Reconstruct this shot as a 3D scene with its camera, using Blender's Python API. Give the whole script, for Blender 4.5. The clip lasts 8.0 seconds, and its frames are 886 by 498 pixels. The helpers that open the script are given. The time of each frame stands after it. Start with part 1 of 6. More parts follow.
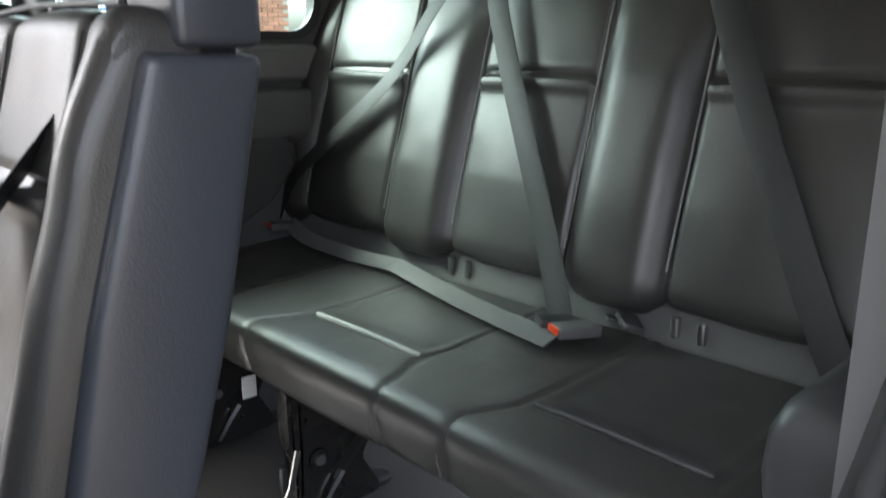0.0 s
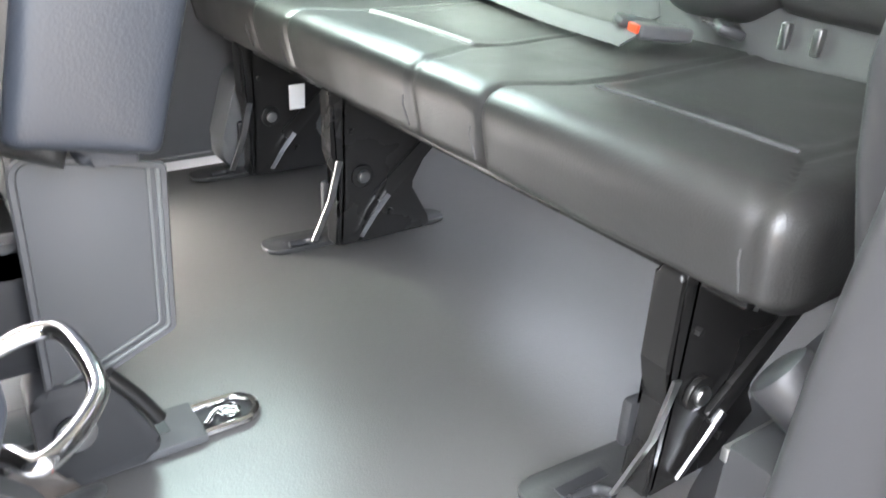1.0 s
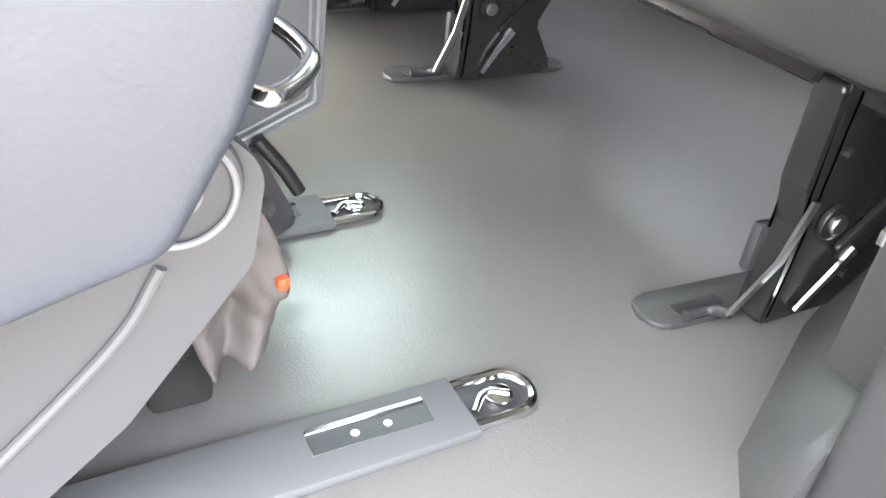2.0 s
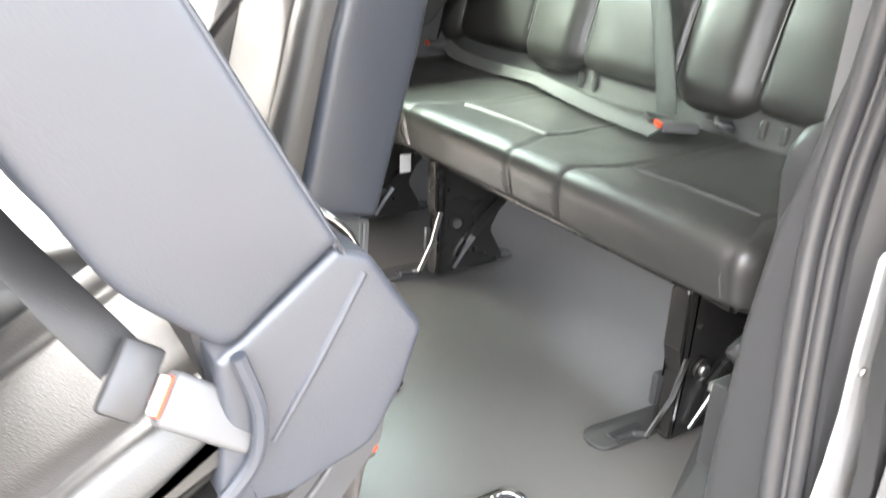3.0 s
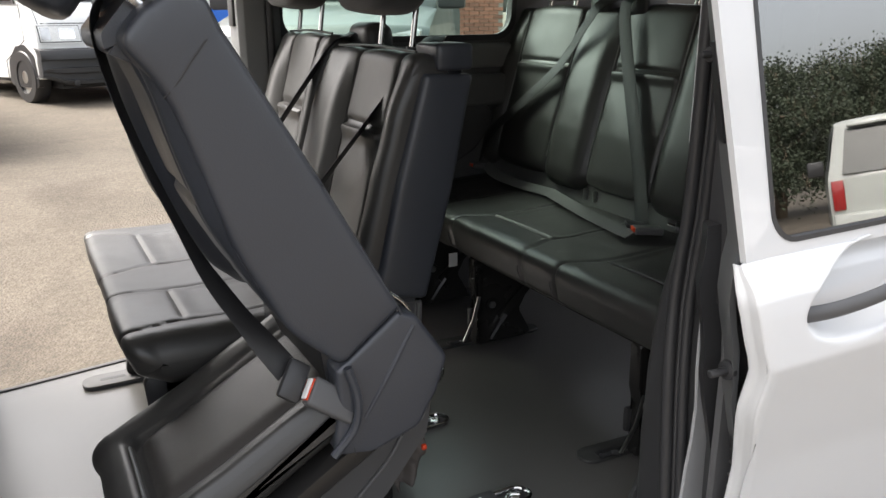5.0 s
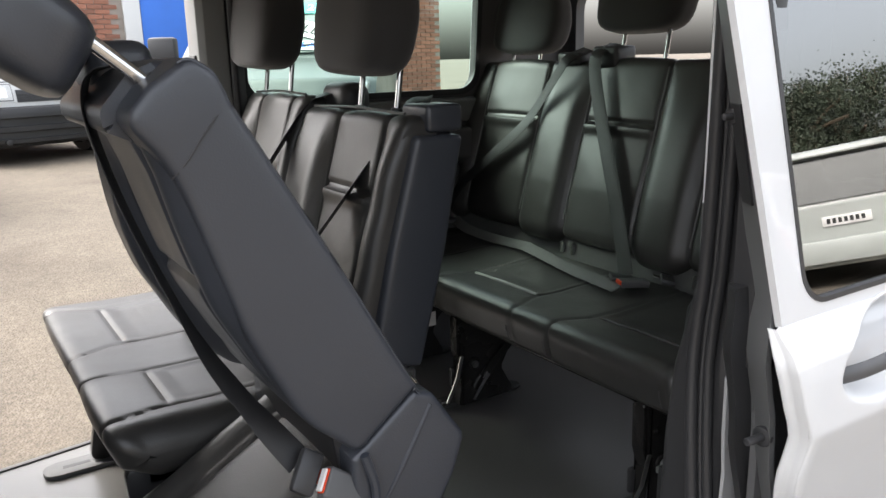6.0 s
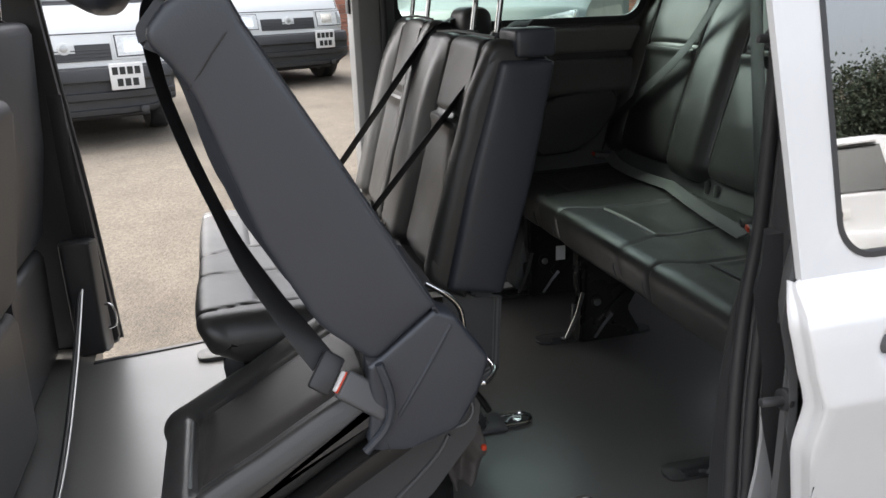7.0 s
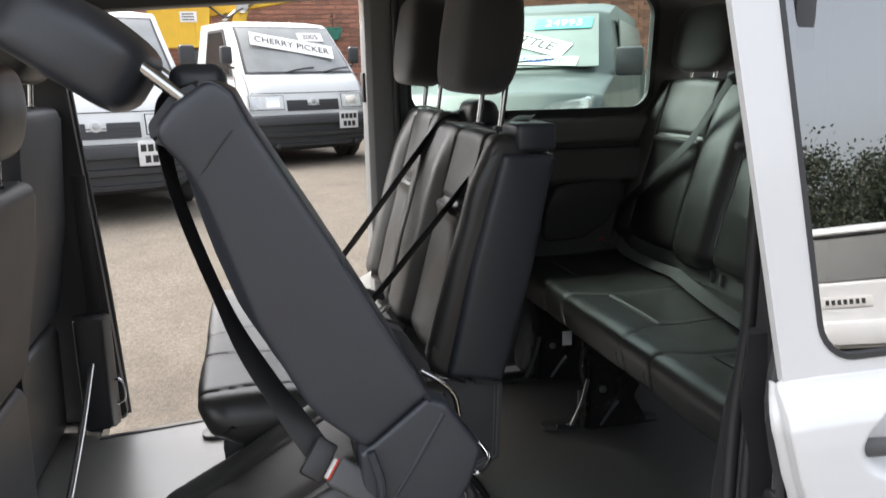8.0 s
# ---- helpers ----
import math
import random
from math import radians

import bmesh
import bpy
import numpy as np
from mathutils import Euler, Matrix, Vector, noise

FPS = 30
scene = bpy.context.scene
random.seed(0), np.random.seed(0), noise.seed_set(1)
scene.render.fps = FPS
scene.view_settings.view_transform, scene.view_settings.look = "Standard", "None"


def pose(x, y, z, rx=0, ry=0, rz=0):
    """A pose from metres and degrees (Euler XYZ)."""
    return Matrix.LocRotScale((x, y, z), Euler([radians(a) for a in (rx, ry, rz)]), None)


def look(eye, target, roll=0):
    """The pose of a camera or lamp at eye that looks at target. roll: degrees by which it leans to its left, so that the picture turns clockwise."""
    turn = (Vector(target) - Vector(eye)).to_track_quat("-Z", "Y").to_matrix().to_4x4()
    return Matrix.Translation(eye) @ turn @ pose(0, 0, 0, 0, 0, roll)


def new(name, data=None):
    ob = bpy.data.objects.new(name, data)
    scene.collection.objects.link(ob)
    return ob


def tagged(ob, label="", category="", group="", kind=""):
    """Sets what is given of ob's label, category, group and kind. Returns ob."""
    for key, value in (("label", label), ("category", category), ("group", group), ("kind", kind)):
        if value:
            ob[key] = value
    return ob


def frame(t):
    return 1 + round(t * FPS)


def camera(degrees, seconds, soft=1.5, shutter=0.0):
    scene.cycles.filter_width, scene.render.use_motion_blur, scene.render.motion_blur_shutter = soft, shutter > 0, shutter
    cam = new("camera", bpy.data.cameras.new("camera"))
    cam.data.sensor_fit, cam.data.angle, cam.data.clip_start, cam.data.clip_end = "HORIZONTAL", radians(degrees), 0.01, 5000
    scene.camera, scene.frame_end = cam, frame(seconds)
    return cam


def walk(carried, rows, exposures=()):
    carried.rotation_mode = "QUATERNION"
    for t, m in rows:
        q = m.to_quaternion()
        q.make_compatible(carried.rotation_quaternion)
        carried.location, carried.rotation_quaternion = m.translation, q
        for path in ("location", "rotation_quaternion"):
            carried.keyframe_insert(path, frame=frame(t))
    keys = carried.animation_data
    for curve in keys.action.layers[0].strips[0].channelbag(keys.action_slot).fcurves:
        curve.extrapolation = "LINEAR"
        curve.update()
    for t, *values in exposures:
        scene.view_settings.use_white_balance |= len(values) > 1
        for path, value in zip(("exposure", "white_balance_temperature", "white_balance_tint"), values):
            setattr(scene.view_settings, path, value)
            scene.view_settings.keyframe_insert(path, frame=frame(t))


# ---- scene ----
cam = camera(59.3, 8.0, shutter=0.2)
PATH = [
    (0, (0.694, -0.039, 0.852), (2.025, 1.368, 0.352), -0.2),
    (0.5, (0.761, -0.044, 0.711), (1.987, 1.363, -0.008), 1.8),
    (1, (0.798, -0.041, 0.605), (1.849, 1.416, -0.273), 3.0),
    (1.5, (0.748, -0.05, 0.512), (1.626, 1.406, -0.542), 5.6),
    (1.7, (0.739, -0.058, 0.503), (1.56, 1.384, -0.612), 5.9),
    (2.8, (0.543, -0.193, 0.689), (1.526, 1.28, -0.242), 4.5),
    (3, (0.469, -0.315, 0.781), (1.485, 1.212, -0.015), 2.4),
    (3.5, (0.281, -0.482, 0.97), (1.334, 1.093, 0.329), 2.7),
    (4, (0.267, -0.73, 0.983), (1.17, 0.946, 0.369), 0.5),
    (5.3, (0.227, -0.806, 0.968), (1.146, 0.875, 0.393), -0.8),
    (5.5, (0.198, -0.764, 0.976), (1.177, 0.89, 0.422), -0.8),
    (6, (0.186, -0.694, 0.996), (1.239, 0.938, 0.52), -1.4),
    (6.5, (0.321, -0.745, 0.985), (1.104, 1.02, 0.464), -2.4),
    (7, (0.454, -0.831, 0.972), (0.947, 1.006, 0.354), -2.0),
    (7.5, (0.484, -0.861, 0.972), (0.961, 0.987, 0.373), -1.4),
    (8, (0.487, -0.863, 1.0), (0.946, 1.035, 0.571), -1.2),
]
EXPOSURES = [(t, stops, kelvin, 10) for t, stops, kelvin in (
    (0.0, 3.75, 6300), (0.5, 5.0, 6300), (1.0, 5.6, 6400), (1.5, 5.65, 6600), (1.7, 5.65, 6600), (2.8, 5.5, 6800), (3.2, 5.3, 6900), (3.5, 4.95, 7000), (3.8, 3.35, 7000),
    (4.0, 2.6, 6950), (5.5, 2.2, 6700), (6.0, 2.35, 6600), (6.5, 2.45, 6550), (7.0, 2.2, 6500), (8.0, 2.1, 6500))]
walk(cam, [(t, look(eye, target, roll)) for t, eye, target, roll in PATH], EXPOSURES)

# ---- world and sun ----
world = bpy.data.worlds.new("overcast_sky")
scene.world = world
world.use_nodes = True
wn = world.node_tree.nodes
sky = wn.new("ShaderNodeTexSky")
sky.sky_type, sky.sun_disc = "NISHITA", False
sky.sun_elevation, sky.sun_rotation = radians(52), radians(-45)
sky.air_density, sky.dust_density, sky.ozone_density = 1.0, 7.0, 1.5
wn["Background"].inputs["Strength"].default_value = 0.15
grey = wn.new("ShaderNodeHueSaturation")
grey.inputs["Saturation"].default_value = 0.35
world.node_tree.links.new(sky.outputs["Color"], grey.inputs["Color"])
world.node_tree.links.new(grey.outputs["Color"], wn["Background"].inputs["Color"])
sun = new("sun", bpy.data.lights.new("sun", "SUN"))
sun.data.energy, sun.data.angle, sun.data.color = 0.5, radians(30), (1.0, 0.98, 0.95)
sun.matrix_world = look((-5.5, 5.5, 10), (0, 0, 0))

# ---- materials ----
def material(name, base, rough=0.5, metal=0.0, bump=None, grain=None, coat=0.0, spec=0.5, sheen=0.0, vary=0.12, vscale=3.0, rvary=0.08, crumple=None):
    """bump: (scale, strength, distance) of fine relief; grain: 'voronoi' or 'noise'."""
    m = bpy.data.materials.new(name)
    m.use_nodes = True
    n, l = m.node_tree.nodes, m.node_tree.links
    p = n["Principled BSDF"]
    p.inputs["Metallic"].default_value = metal
    p.inputs["Specular IOR Level"].default_value = spec
    p.inputs["Coat Weight"].default_value = coat
    p.inputs["Sheen Weight"].default_value = sheen
    co = n.new("ShaderNodeTexCoord")
    big = n.new("ShaderNodeTexNoise")
    big.inputs["Scale"].default_value, big.inputs["Detail"].default_value = vscale, 6
    l.new(co.outputs["Object"], big.inputs["Vector"])
    ramp = n.new("ShaderNodeMix")
    ramp.data_type = "RGBA"
    ramp.inputs["A"].default_value = (*[c * (1 - vary) for c in base], 1)
    ramp.inputs["B"].default_value = (*[min(1, c * (1 + vary)) for c in base], 1)
    l.new(big.outputs["Fac"], ramp.inputs["Factor"])
    l.new(ramp.outputs["Result"], p.inputs["Base Color"])
    rr = n.new("ShaderNodeMapRange")
    rr.inputs["To Min"].default_value, rr.inputs["To Max"].default_value = max(0, rough - rvary), min(1, rough + rvary)
    l.new(big.outputs["Fac"], rr.inputs["Value"])
    l.new(rr.outputs["Result"], p.inputs["Roughness"])
    if bump:
        sc, st, di = bump
        t = n.new("ShaderNodeTexVoronoi" if grain == "voronoi" else "ShaderNodeTexNoise")
        t.inputs["Scale"].default_value = sc
        l.new(co.outputs["Object"], t.inputs["Vector"])
        b = n.new("ShaderNodeBump")
        b.inputs["Strength"].default_value, b.inputs["Distance"].default_value = st, di
        l.new(t.outputs["Distance" if grain == "voronoi" else "Fac"], b.inputs["Height"])
        l.new(b.outputs["Normal"], p.inputs["Normal"])
        if crumple:
            w = n.new("ShaderNodeTexNoise")
            w.inputs["Scale"].default_value, w.inputs["Detail"].default_value, w.inputs["Distortion"].default_value = crumple[0], 3, 0.6
            l.new(co.outputs["Object"], w.inputs["Vector"])
            c = n.new("ShaderNodeBump")
            c.inputs["Strength"].default_value, c.inputs["Distance"].default_value = crumple[1], crumple[2]
            l.new(w.outputs["Fac"], c.inputs["Height"])
            l.new(c.outputs["Normal"], b.inputs["Normal"])
    return m

LEATHER = material("black_leather", (0.036, 0.0350, 0.0335), 0.40, spec=0.7, bump=(430, 0.2, 0.001), grain="voronoi", vscale=6, rvary=0.12, crumple=(8, 0.22, 0.006))
INSERT = material("black_perforated_leather", (0.042, 0.038, 0.035), 0.36, bump=(700, 0.35, 0.001), grain="voronoi", vscale=8)
VINYL = material("blue_black_vinyl", (0.040, 0.0445, 0.055), 0.39, spec=0.7, bump=(380, 0.15, 0.0010), grain="voronoi", vscale=5, rvary=0.10, crumple=(6, 0.09, 0.006))
FABRIC = material("charcoal_fabric", (0.034, 0.033, 0.033), 0.85, bump=(900, 0.5, 0.001), grain="noise", sheen=0.3)
GREY_FABRIC = material("pale_grey_webbing", (0.15, 0.15, 0.145), 0.8, bump=(700, 0.4, 0.001), grain="noise", sheen=0.2)
VALANCE = material("grey_fabric", (0.075, 0.077, 0.074), 0.75, bump=(700, 0.4, 0.001), grain="noise", sheen=0.2)
TRIM = material("dark_grey_plastic", (0.095, 0.095, 0.097), 0.55, bump=(600, 0.2, 0.0008), grain="noise")
ARCH = material("charcoal_plastic", (0.062, 0.062, 0.064), 0.55, bump=(600, 0.2, 0.0008), grain="noise")
TRIM_BLACK = material("black_plastic", (0.038, 0.038, 0.040), 0.42, bump=(600, 0.15, 0.0006), grain="noise")
TRIM_LIGHT = material("mid_grey_plastic", (0.17, 0.17, 0.17), 0.5, bump=(500, 0.2, 0.0008), grain="noise")
RUBBER = material("black_rubber", (0.034, 0.034, 0.036), 0.42, bump=(200, 0.1, 0.0006), grain="noise")
FLOOR = material("grey_rubber_floor", (0.115, 0.111, 0.105), 0.32, spec=0.9, bump=(360, 0.12, 0.0014), grain="voronoi", vscale=2.2, vary=0.2, rvary=0.12, crumple=(5, 0.2, 0.004))
WEBBING = material("black_webbing", (0.019, 0.019, 0.020), 0.5, bump=(900, 0.5, 0.0008), grain="noise")
METAL = material("black_steel", (0.030, 0.029, 0.028), 0.28, metal=0.4, bump=(150, 0.15, 0.001), grain="noise")
CHROME = material("polished_steel", (0.72, 0.72, 0.72), 0.14, metal=1.0, vary=0.05, rvary=0.05)
PLATE = material("worn_black_plate", (0.045, 0.045, 0.044), 0.45, bump=(200, 0.2, 0.001), grain="noise", vary=0.25)
STEEL = material("dull_steel", (0.45, 0.45, 0.44), 0.32, metal=1.0, vary=0.15, vscale=30)
HEADLINING = material("pale_headlining", (0.60, 0.60, 0.58), 0.9, bump=(500, 0.3, 0.001), grain="noise")
LINER = material("brown_grey_cloth", (0.088, 0.077, 0.070), 0.8, bump=(500, 0.3, 0.001), grain="noise", vary=0.2, vscale=12)
SEAT_BACK = material("blue_black_seat_back", (0.021, 0.024, 0.031), 0.46, bump=(300, 0.2, 0.001), grain="voronoi", crumple=(7, 0.15, 0.006))
THREAD = material("grey_thread", (0.075, 0.075, 0.075), 0.6)
PIPING = material("pale_piping", (0.16, 0.165, 0.16), 0.45)
WELT = material("pale_leather_welt", (0.30, 0.31, 0.29), 0.5)
ORANGE = material("orange_red_plastic", (0.75, 0.07, 0.02), 0.35)
PAPER = material("white_paper_tag", (0.75, 0.74, 0.72), 0.7)
PAINT = material("silver_white_paint", (0.70, 0.705, 0.71), 0.30, coat=0.5, vary=0.02, rvary=0.03)
# Much darker than PAINT; used on the sliding door's inner edge.
EDGE_GREY = material("dark_grey_door_edge", (0.14, 0.143, 0.146), 0.45, coat=0.2)
# Two darker copies of PAINT: the jambs' shade is put into the colour.
PAINT_HALF_SHADED = material("half_shaded_silver_paint", (0.40, 0.405, 0.41), 0.4, coat=0.2, vary=0.08)
PAINT_SHADED = material("shaded_silver_paint", (0.20, 0.203, 0.205), 0.4, coat=0.2, vary=0.06)
PAINT_WHITE = material("white_van_paint", (0.66, 0.67, 0.66), 0.35, coat=0.4, vary=0.05)
BUMPER = material("weathered_grey_bumper", (0.036, 0.037, 0.039), 0.55, bump=(60, 0.2, 0.002), grain="noise", vary=0.3)
YELLOW = material("yellow_machine_paint", (0.72, 0.44, 0.03), 0.45, vary=0.15, vscale=5)
BLUE = material("blue_paint", (0.03, 0.16, 0.62), 0.45)
CLAY = material("green_plastic", (0.03, 0.17, 0.12), 0.6)
LEAF = material("dark_leaves", (0.030, 0.042, 0.022), 0.7, vary=0.4, vscale=9)
BARK = material("brown_bark", (0.10, 0.075, 0.05), 0.85, bump=(40, 0.6, 0.02), grain="noise")
MORTAR = material("pale_mortar", (0.36, 0.32, 0.28), 0.9, bump=(90, 0.4, 0.01), grain="noise")
HEADLAMP = material("clear_lamp_plastic", (0.55, 0.56, 0.56), 0.12, metal=0.55, vary=0.25, vscale=40)
TAIL_RED = material("red_lamp_plastic", (0.28, 0.02, 0.02), 0.2, coat=0.5)
CAR_GLASS = material("dark_car_glass", (0.02, 0.024, 0.023), 0.12, spec=0.35, vary=0.4, vscale=3, rvary=0.02)
SILVER_CAR = material("pale_silver_car_paint", (0.40, 0.42, 0.40), 0.32, coat=0.5, vary=0.04)
INK = material("black_ink", (0.015, 0.015, 0.015), 0.5)
TEAL = material("teal_card", (0.10, 0.50, 0.47), 0.5)
DARK_GREEN_CAR = material("grey_green_car_paint", (0.055, 0.066, 0.062), 0.38, coat=0.2, vary=0.04)


def brick_material():
    m = material("red_brick", (0.38, 0.190, 0.130), 0.85, bump=(50, 0.5, 0.01), grain="noise", vary=0.2, vscale=8)
    n, l = m.node_tree.nodes, m.node_tree.links
    info = n.new("ShaderNodeObjectInfo")
    mix = n.new("ShaderNodeMix")
    mix.data_type, mix.blend_type = "RGBA", "MULTIPLY"
    mix.inputs["Factor"].default_value = 0.75
    ramp = n.new("ShaderNodeValToRGB")
    ramp.color_ramp.elements[0].color, ramp.color_ramp.elements[1].color = (0.55, 0.5, 0.5, 1), (1.15, 1.0, 0.95, 1)
    geo = n.new("ShaderNodeNewGeometry")
    add, frac = n.new("ShaderNodeMath"), n.new("ShaderNodeMath")
    add.operation, frac.operation = "ADD", "FRACT"
    l.new(info.outputs["Random"], add.inputs[0])
    l.new(geo.outputs["Random Per Island"], add.inputs[1])
    l.new(add.outputs[0], frac.inputs[0])
    l.new(frac.outputs[0], ramp.inputs["Fac"])
    p = n["Principled BSDF"]
    src = p.inputs["Base Color"].links[0].from_socket
    l.new(src, mix.inputs["A"])
    l.new(ramp.outputs["Color"], mix.inputs["B"])
    l.new(mix.outputs["Result"], p.inputs["Base Color"])
    return m


def gravel_material():
    m = material("worn_gravel_tarmac", (0.104, 0.087, 0.067), 0.9, vary=0.16, vscale=0.5)
    n, l = m.node_tree.nodes, m.node_tree.links
    p = n["Principled BSDF"]
    co = n.new("ShaderNodeTexCoord")
    v = n.new("ShaderNodeTexVoronoi")
    v.inputs["Scale"].default_value = 95
    l.new(co.outputs["Object"], v.inputs["Vector"])
    fine = n.new("ShaderNodeTexNoise")
    fine.inputs["Scale"].default_value, fine.inputs["Detail"].default_value = 55, 5
    l.new(co.outputs["Object"], fine.inputs["Vector"])
    wet = n.new("ShaderNodeTexNoise")
    wet.inputs["Scale"].default_value, wet.inputs["Detail"].default_value = 0.7, 6
    l.new(co.outputs["Object"], wet.inputs["Vector"])
    r1 = n.new("ShaderNodeMapRange")
    r1.inputs["From Min"].default_value, r1.inputs["From Max"].default_value = 0.3, 0.7
    r1.inputs["To Min"].default_value, r1.inputs["To Max"].default_value = 0.72, 1.26
    l.new(fine.outputs["Fac"], r1.inputs["Value"])
    mix = n.new("ShaderNodeMix")
    mix.data_type, mix.blend_type = "RGBA", "MULTIPLY"
    mix.inputs["Factor"].default_value = 1.0
    l.new(p.inputs["Base Color"].links[0].from_socket, mix.inputs["A"])
    l.new(r1.outputs["Result"], mix.inputs["B"])
    patch = n.new("ShaderNodeTexNoise")
    patch.inputs["Scale"].default_value, patch.inputs["Detail"].default_value, patch.inputs["Roughness"].default_value = 5.0, 7, 0.65
    l.new(co.outputs["Object"], patch.inputs["Vector"])
    r3 = n.new("ShaderNodeMapRange")
    r3.inputs["From Min"].default_value, r3.inputs["From Max"].default_value = 0.3, 0.7
    r3.inputs["To Min"].default_value, r3.inputs["To Max"].default_value = 0.84, 1.16
    l.new(patch.outputs["Fac"], r3.inputs["Value"])
    worn = n.new("ShaderNodeMix")
    worn.data_type, worn.blend_type = "RGBA", "MULTIPLY"
    worn.inputs["Factor"].default_value = 1.0
    l.new(mix.outputs["Result"], worn.inputs["A"])
    l.new(r3.outputs["Result"], worn.inputs["B"])
    stain = n.new("ShaderNodeMix")
    stain.data_type, stain.blend_type = "RGBA", "MULTIPLY"
    r2 = n.new("ShaderNodeMapRange")
    r2.inputs["From Min"].default_value, r2.inputs["From Max"].default_value = 0.52, 0.64
    r2.inputs["To Max"].default_value = 0.7
    l.new(wet.outputs["Fac"], r2.inputs["Value"])
    l.new(r2.outputs["Result"], stain.inputs["Factor"])
    l.new(worn.outputs["Result"], stain.inputs["A"])
    stain.inputs["B"].default_value = (0.55, 0.52, 0.5, 1)
    l.new(stain.outputs["Result"], p.inputs["Base Color"])
    b = n.new("ShaderNodeBump")
    b.inputs["Strength"].default_value, b.inputs["Distance"].default_value = 0.5, 0.008
    l.new(v.outputs["Distance"], b.inputs["Height"])
    l.new(b.outputs["Normal"], p.inputs["Normal"])
    return m


def glass_material(name, tint, rough=0.0, ior=1.5):
    m = bpy.data.materials.new(name)
    m.use_nodes = True
    p = m.node_tree.nodes["Principled BSDF"]
    p.inputs["Base Color"].default_value = (*tint, 1)
    p.inputs["Transmission Weight"].default_value = 1.0
    p.inputs["Roughness"].default_value = rough
    p.inputs["IOR"].default_value = ior
    return m


BRICK = brick_material()
GRAVEL = gravel_material()


def tinted_pane(name, tint):
    """Thin tinted glass: clear through with its tint, glossy by Fresnel."""
    m = bpy.data.materials.new(name)
    m.use_nodes = True
    n, l = m.node_tree.nodes, m.node_tree.links
    n.remove(n["Principled BSDF"])
    clear, gloss, mix, fres = n.new("ShaderNodeBsdfTransparent"), n.new("ShaderNodeBsdfGlossy"), n.new("ShaderNodeMixShader"), n.new("ShaderNodeFresnel")
    clear.inputs["Color"].default_value = (*tint, 1)
    gloss.inputs["Roughness"].default_value = 0.02
    fres.inputs["IOR"].default_value = 1.22
    l.new(fres.outputs["Fac"], mix.inputs["Fac"])
    l.new(clear.outputs["BSDF"], mix.inputs[1])
    l.new(gloss.outputs["BSDF"], mix.inputs[2])
    l.new(mix.outputs["Shader"], n["Material Output"].inputs["Surface"])
    return m


GLASS_TINT = tinted_pane("green_tinted_glass", (0.85, 0.955, 0.91))
GLASS_DARK = glass_material("dark_privacy_glass", (0.05, 0.06, 0.058), ior=2.9)

# ---- mesh helpers ----
def thing(name, label="", category="", at=(0, 0, 0), group="", kind=""):
    ob = new(name)
    ob.location = at
    ob.empty_display_size = 0.05
    return tagged(ob, label, category, group, kind)


def solid(name, verts, faces, mat, parent=None, label="", smooth=True, m=None):
    me = bpy.data.meshes.new(name)
    me.from_pydata([tuple(v) for v in verts], [], faces)
    bm = bmesh.new()
    bm.from_mesh(me)
    bmesh.ops.recalc_face_normals(bm, faces=bm.faces)
    bm.to_mesh(me)
    bm.free()
    return finish(name, me, mat, parent, label, smooth, m)


def finish(name, me, mat, parent=None, label="", smooth=True, m=None):
    if m is not None:
        me.transform(m)
    if parent is not None:
        me.transform(Matrix.Translation(parent_base(parent)).inverted())
    me.materials.append(mat)
    if smooth:
        me.polygons.foreach_set("use_smooth", [True] * len(me.polygons))
        me.set_sharp_from_angle(angle=radians(42))
    ob = new(name, me)
    ob.parent = parent
    return tagged(ob, label)


def parent_base(ob):
    v = Vector((0, 0, 0))
    while ob is not None:
        v = v + ob.location
        ob = ob.parent
    return v


def part(name, bm, mat, parent=None, label="", smooth=True, m=None):
    me = bpy.data.meshes.new(name)
    bmesh.ops.recalc_face_normals(bm, faces=bm.faces)
    bm.to_mesh(me)
    bm.free()
    return finish(name, me, mat, parent, label, smooth, m)


def rbox(name, x, y, z, mat, parent=None, bevel=0.008, seg=2, label="", m=None):
    bm = bmesh.new()
    bmesh.ops.create_cube(bm, size=1)
    for v in bm.verts:
        v.co = Vector((x[0] + (v.co.x + 0.5) * (x[1] - x[0]), y[0] + (v.co.y + 0.5) * (y[1] - y[0]), z[0] + (v.co.z + 0.5) * (z[1] - z[0])))
    if bevel:
        bmesh.ops.bevel(bm, geom=bm.edges[:], offset=bevel, segments=seg, affect="EDGES", profile=0.5)
    return part(name, bm, mat, parent, label, True, m)


def prism(name, pts, a, b, mat, parent=None, axis="y", bevel=0.004, seg=2, label="", m=None):
    """A polygon (in xz for axis y, xy for z, yz for x) drawn out from a to b along the axis."""
    put = {"y": lambda p, t: (p[0], t, p[1]), "z": lambda p, t: (p[0], p[1], t), "x": lambda p, t: (t, p[0], p[1])}[axis]
    bm = bmesh.new()
    lo = [bm.verts.new(put(p, a)) for p in pts]
    hi = [bm.verts.new(put(p, b)) for p in pts]
    bm.faces.new(lo)
    bm.faces.new(hi[::-1])
    k = len(pts)
    for i in range(k):
        bm.faces.new((lo[i], hi[i], hi[(i + 1) % k], lo[(i + 1) % k]))
    if bevel:
        caps = [e for e in bm.edges if (e.verts[0] in lo) == (e.verts[1] in lo)]
        bmesh.ops.bevel(bm, geom=caps, offset=bevel, segments=seg, affect="EDGES", profile=0.5)
    return part(name, bm, mat, parent, label, True, m)


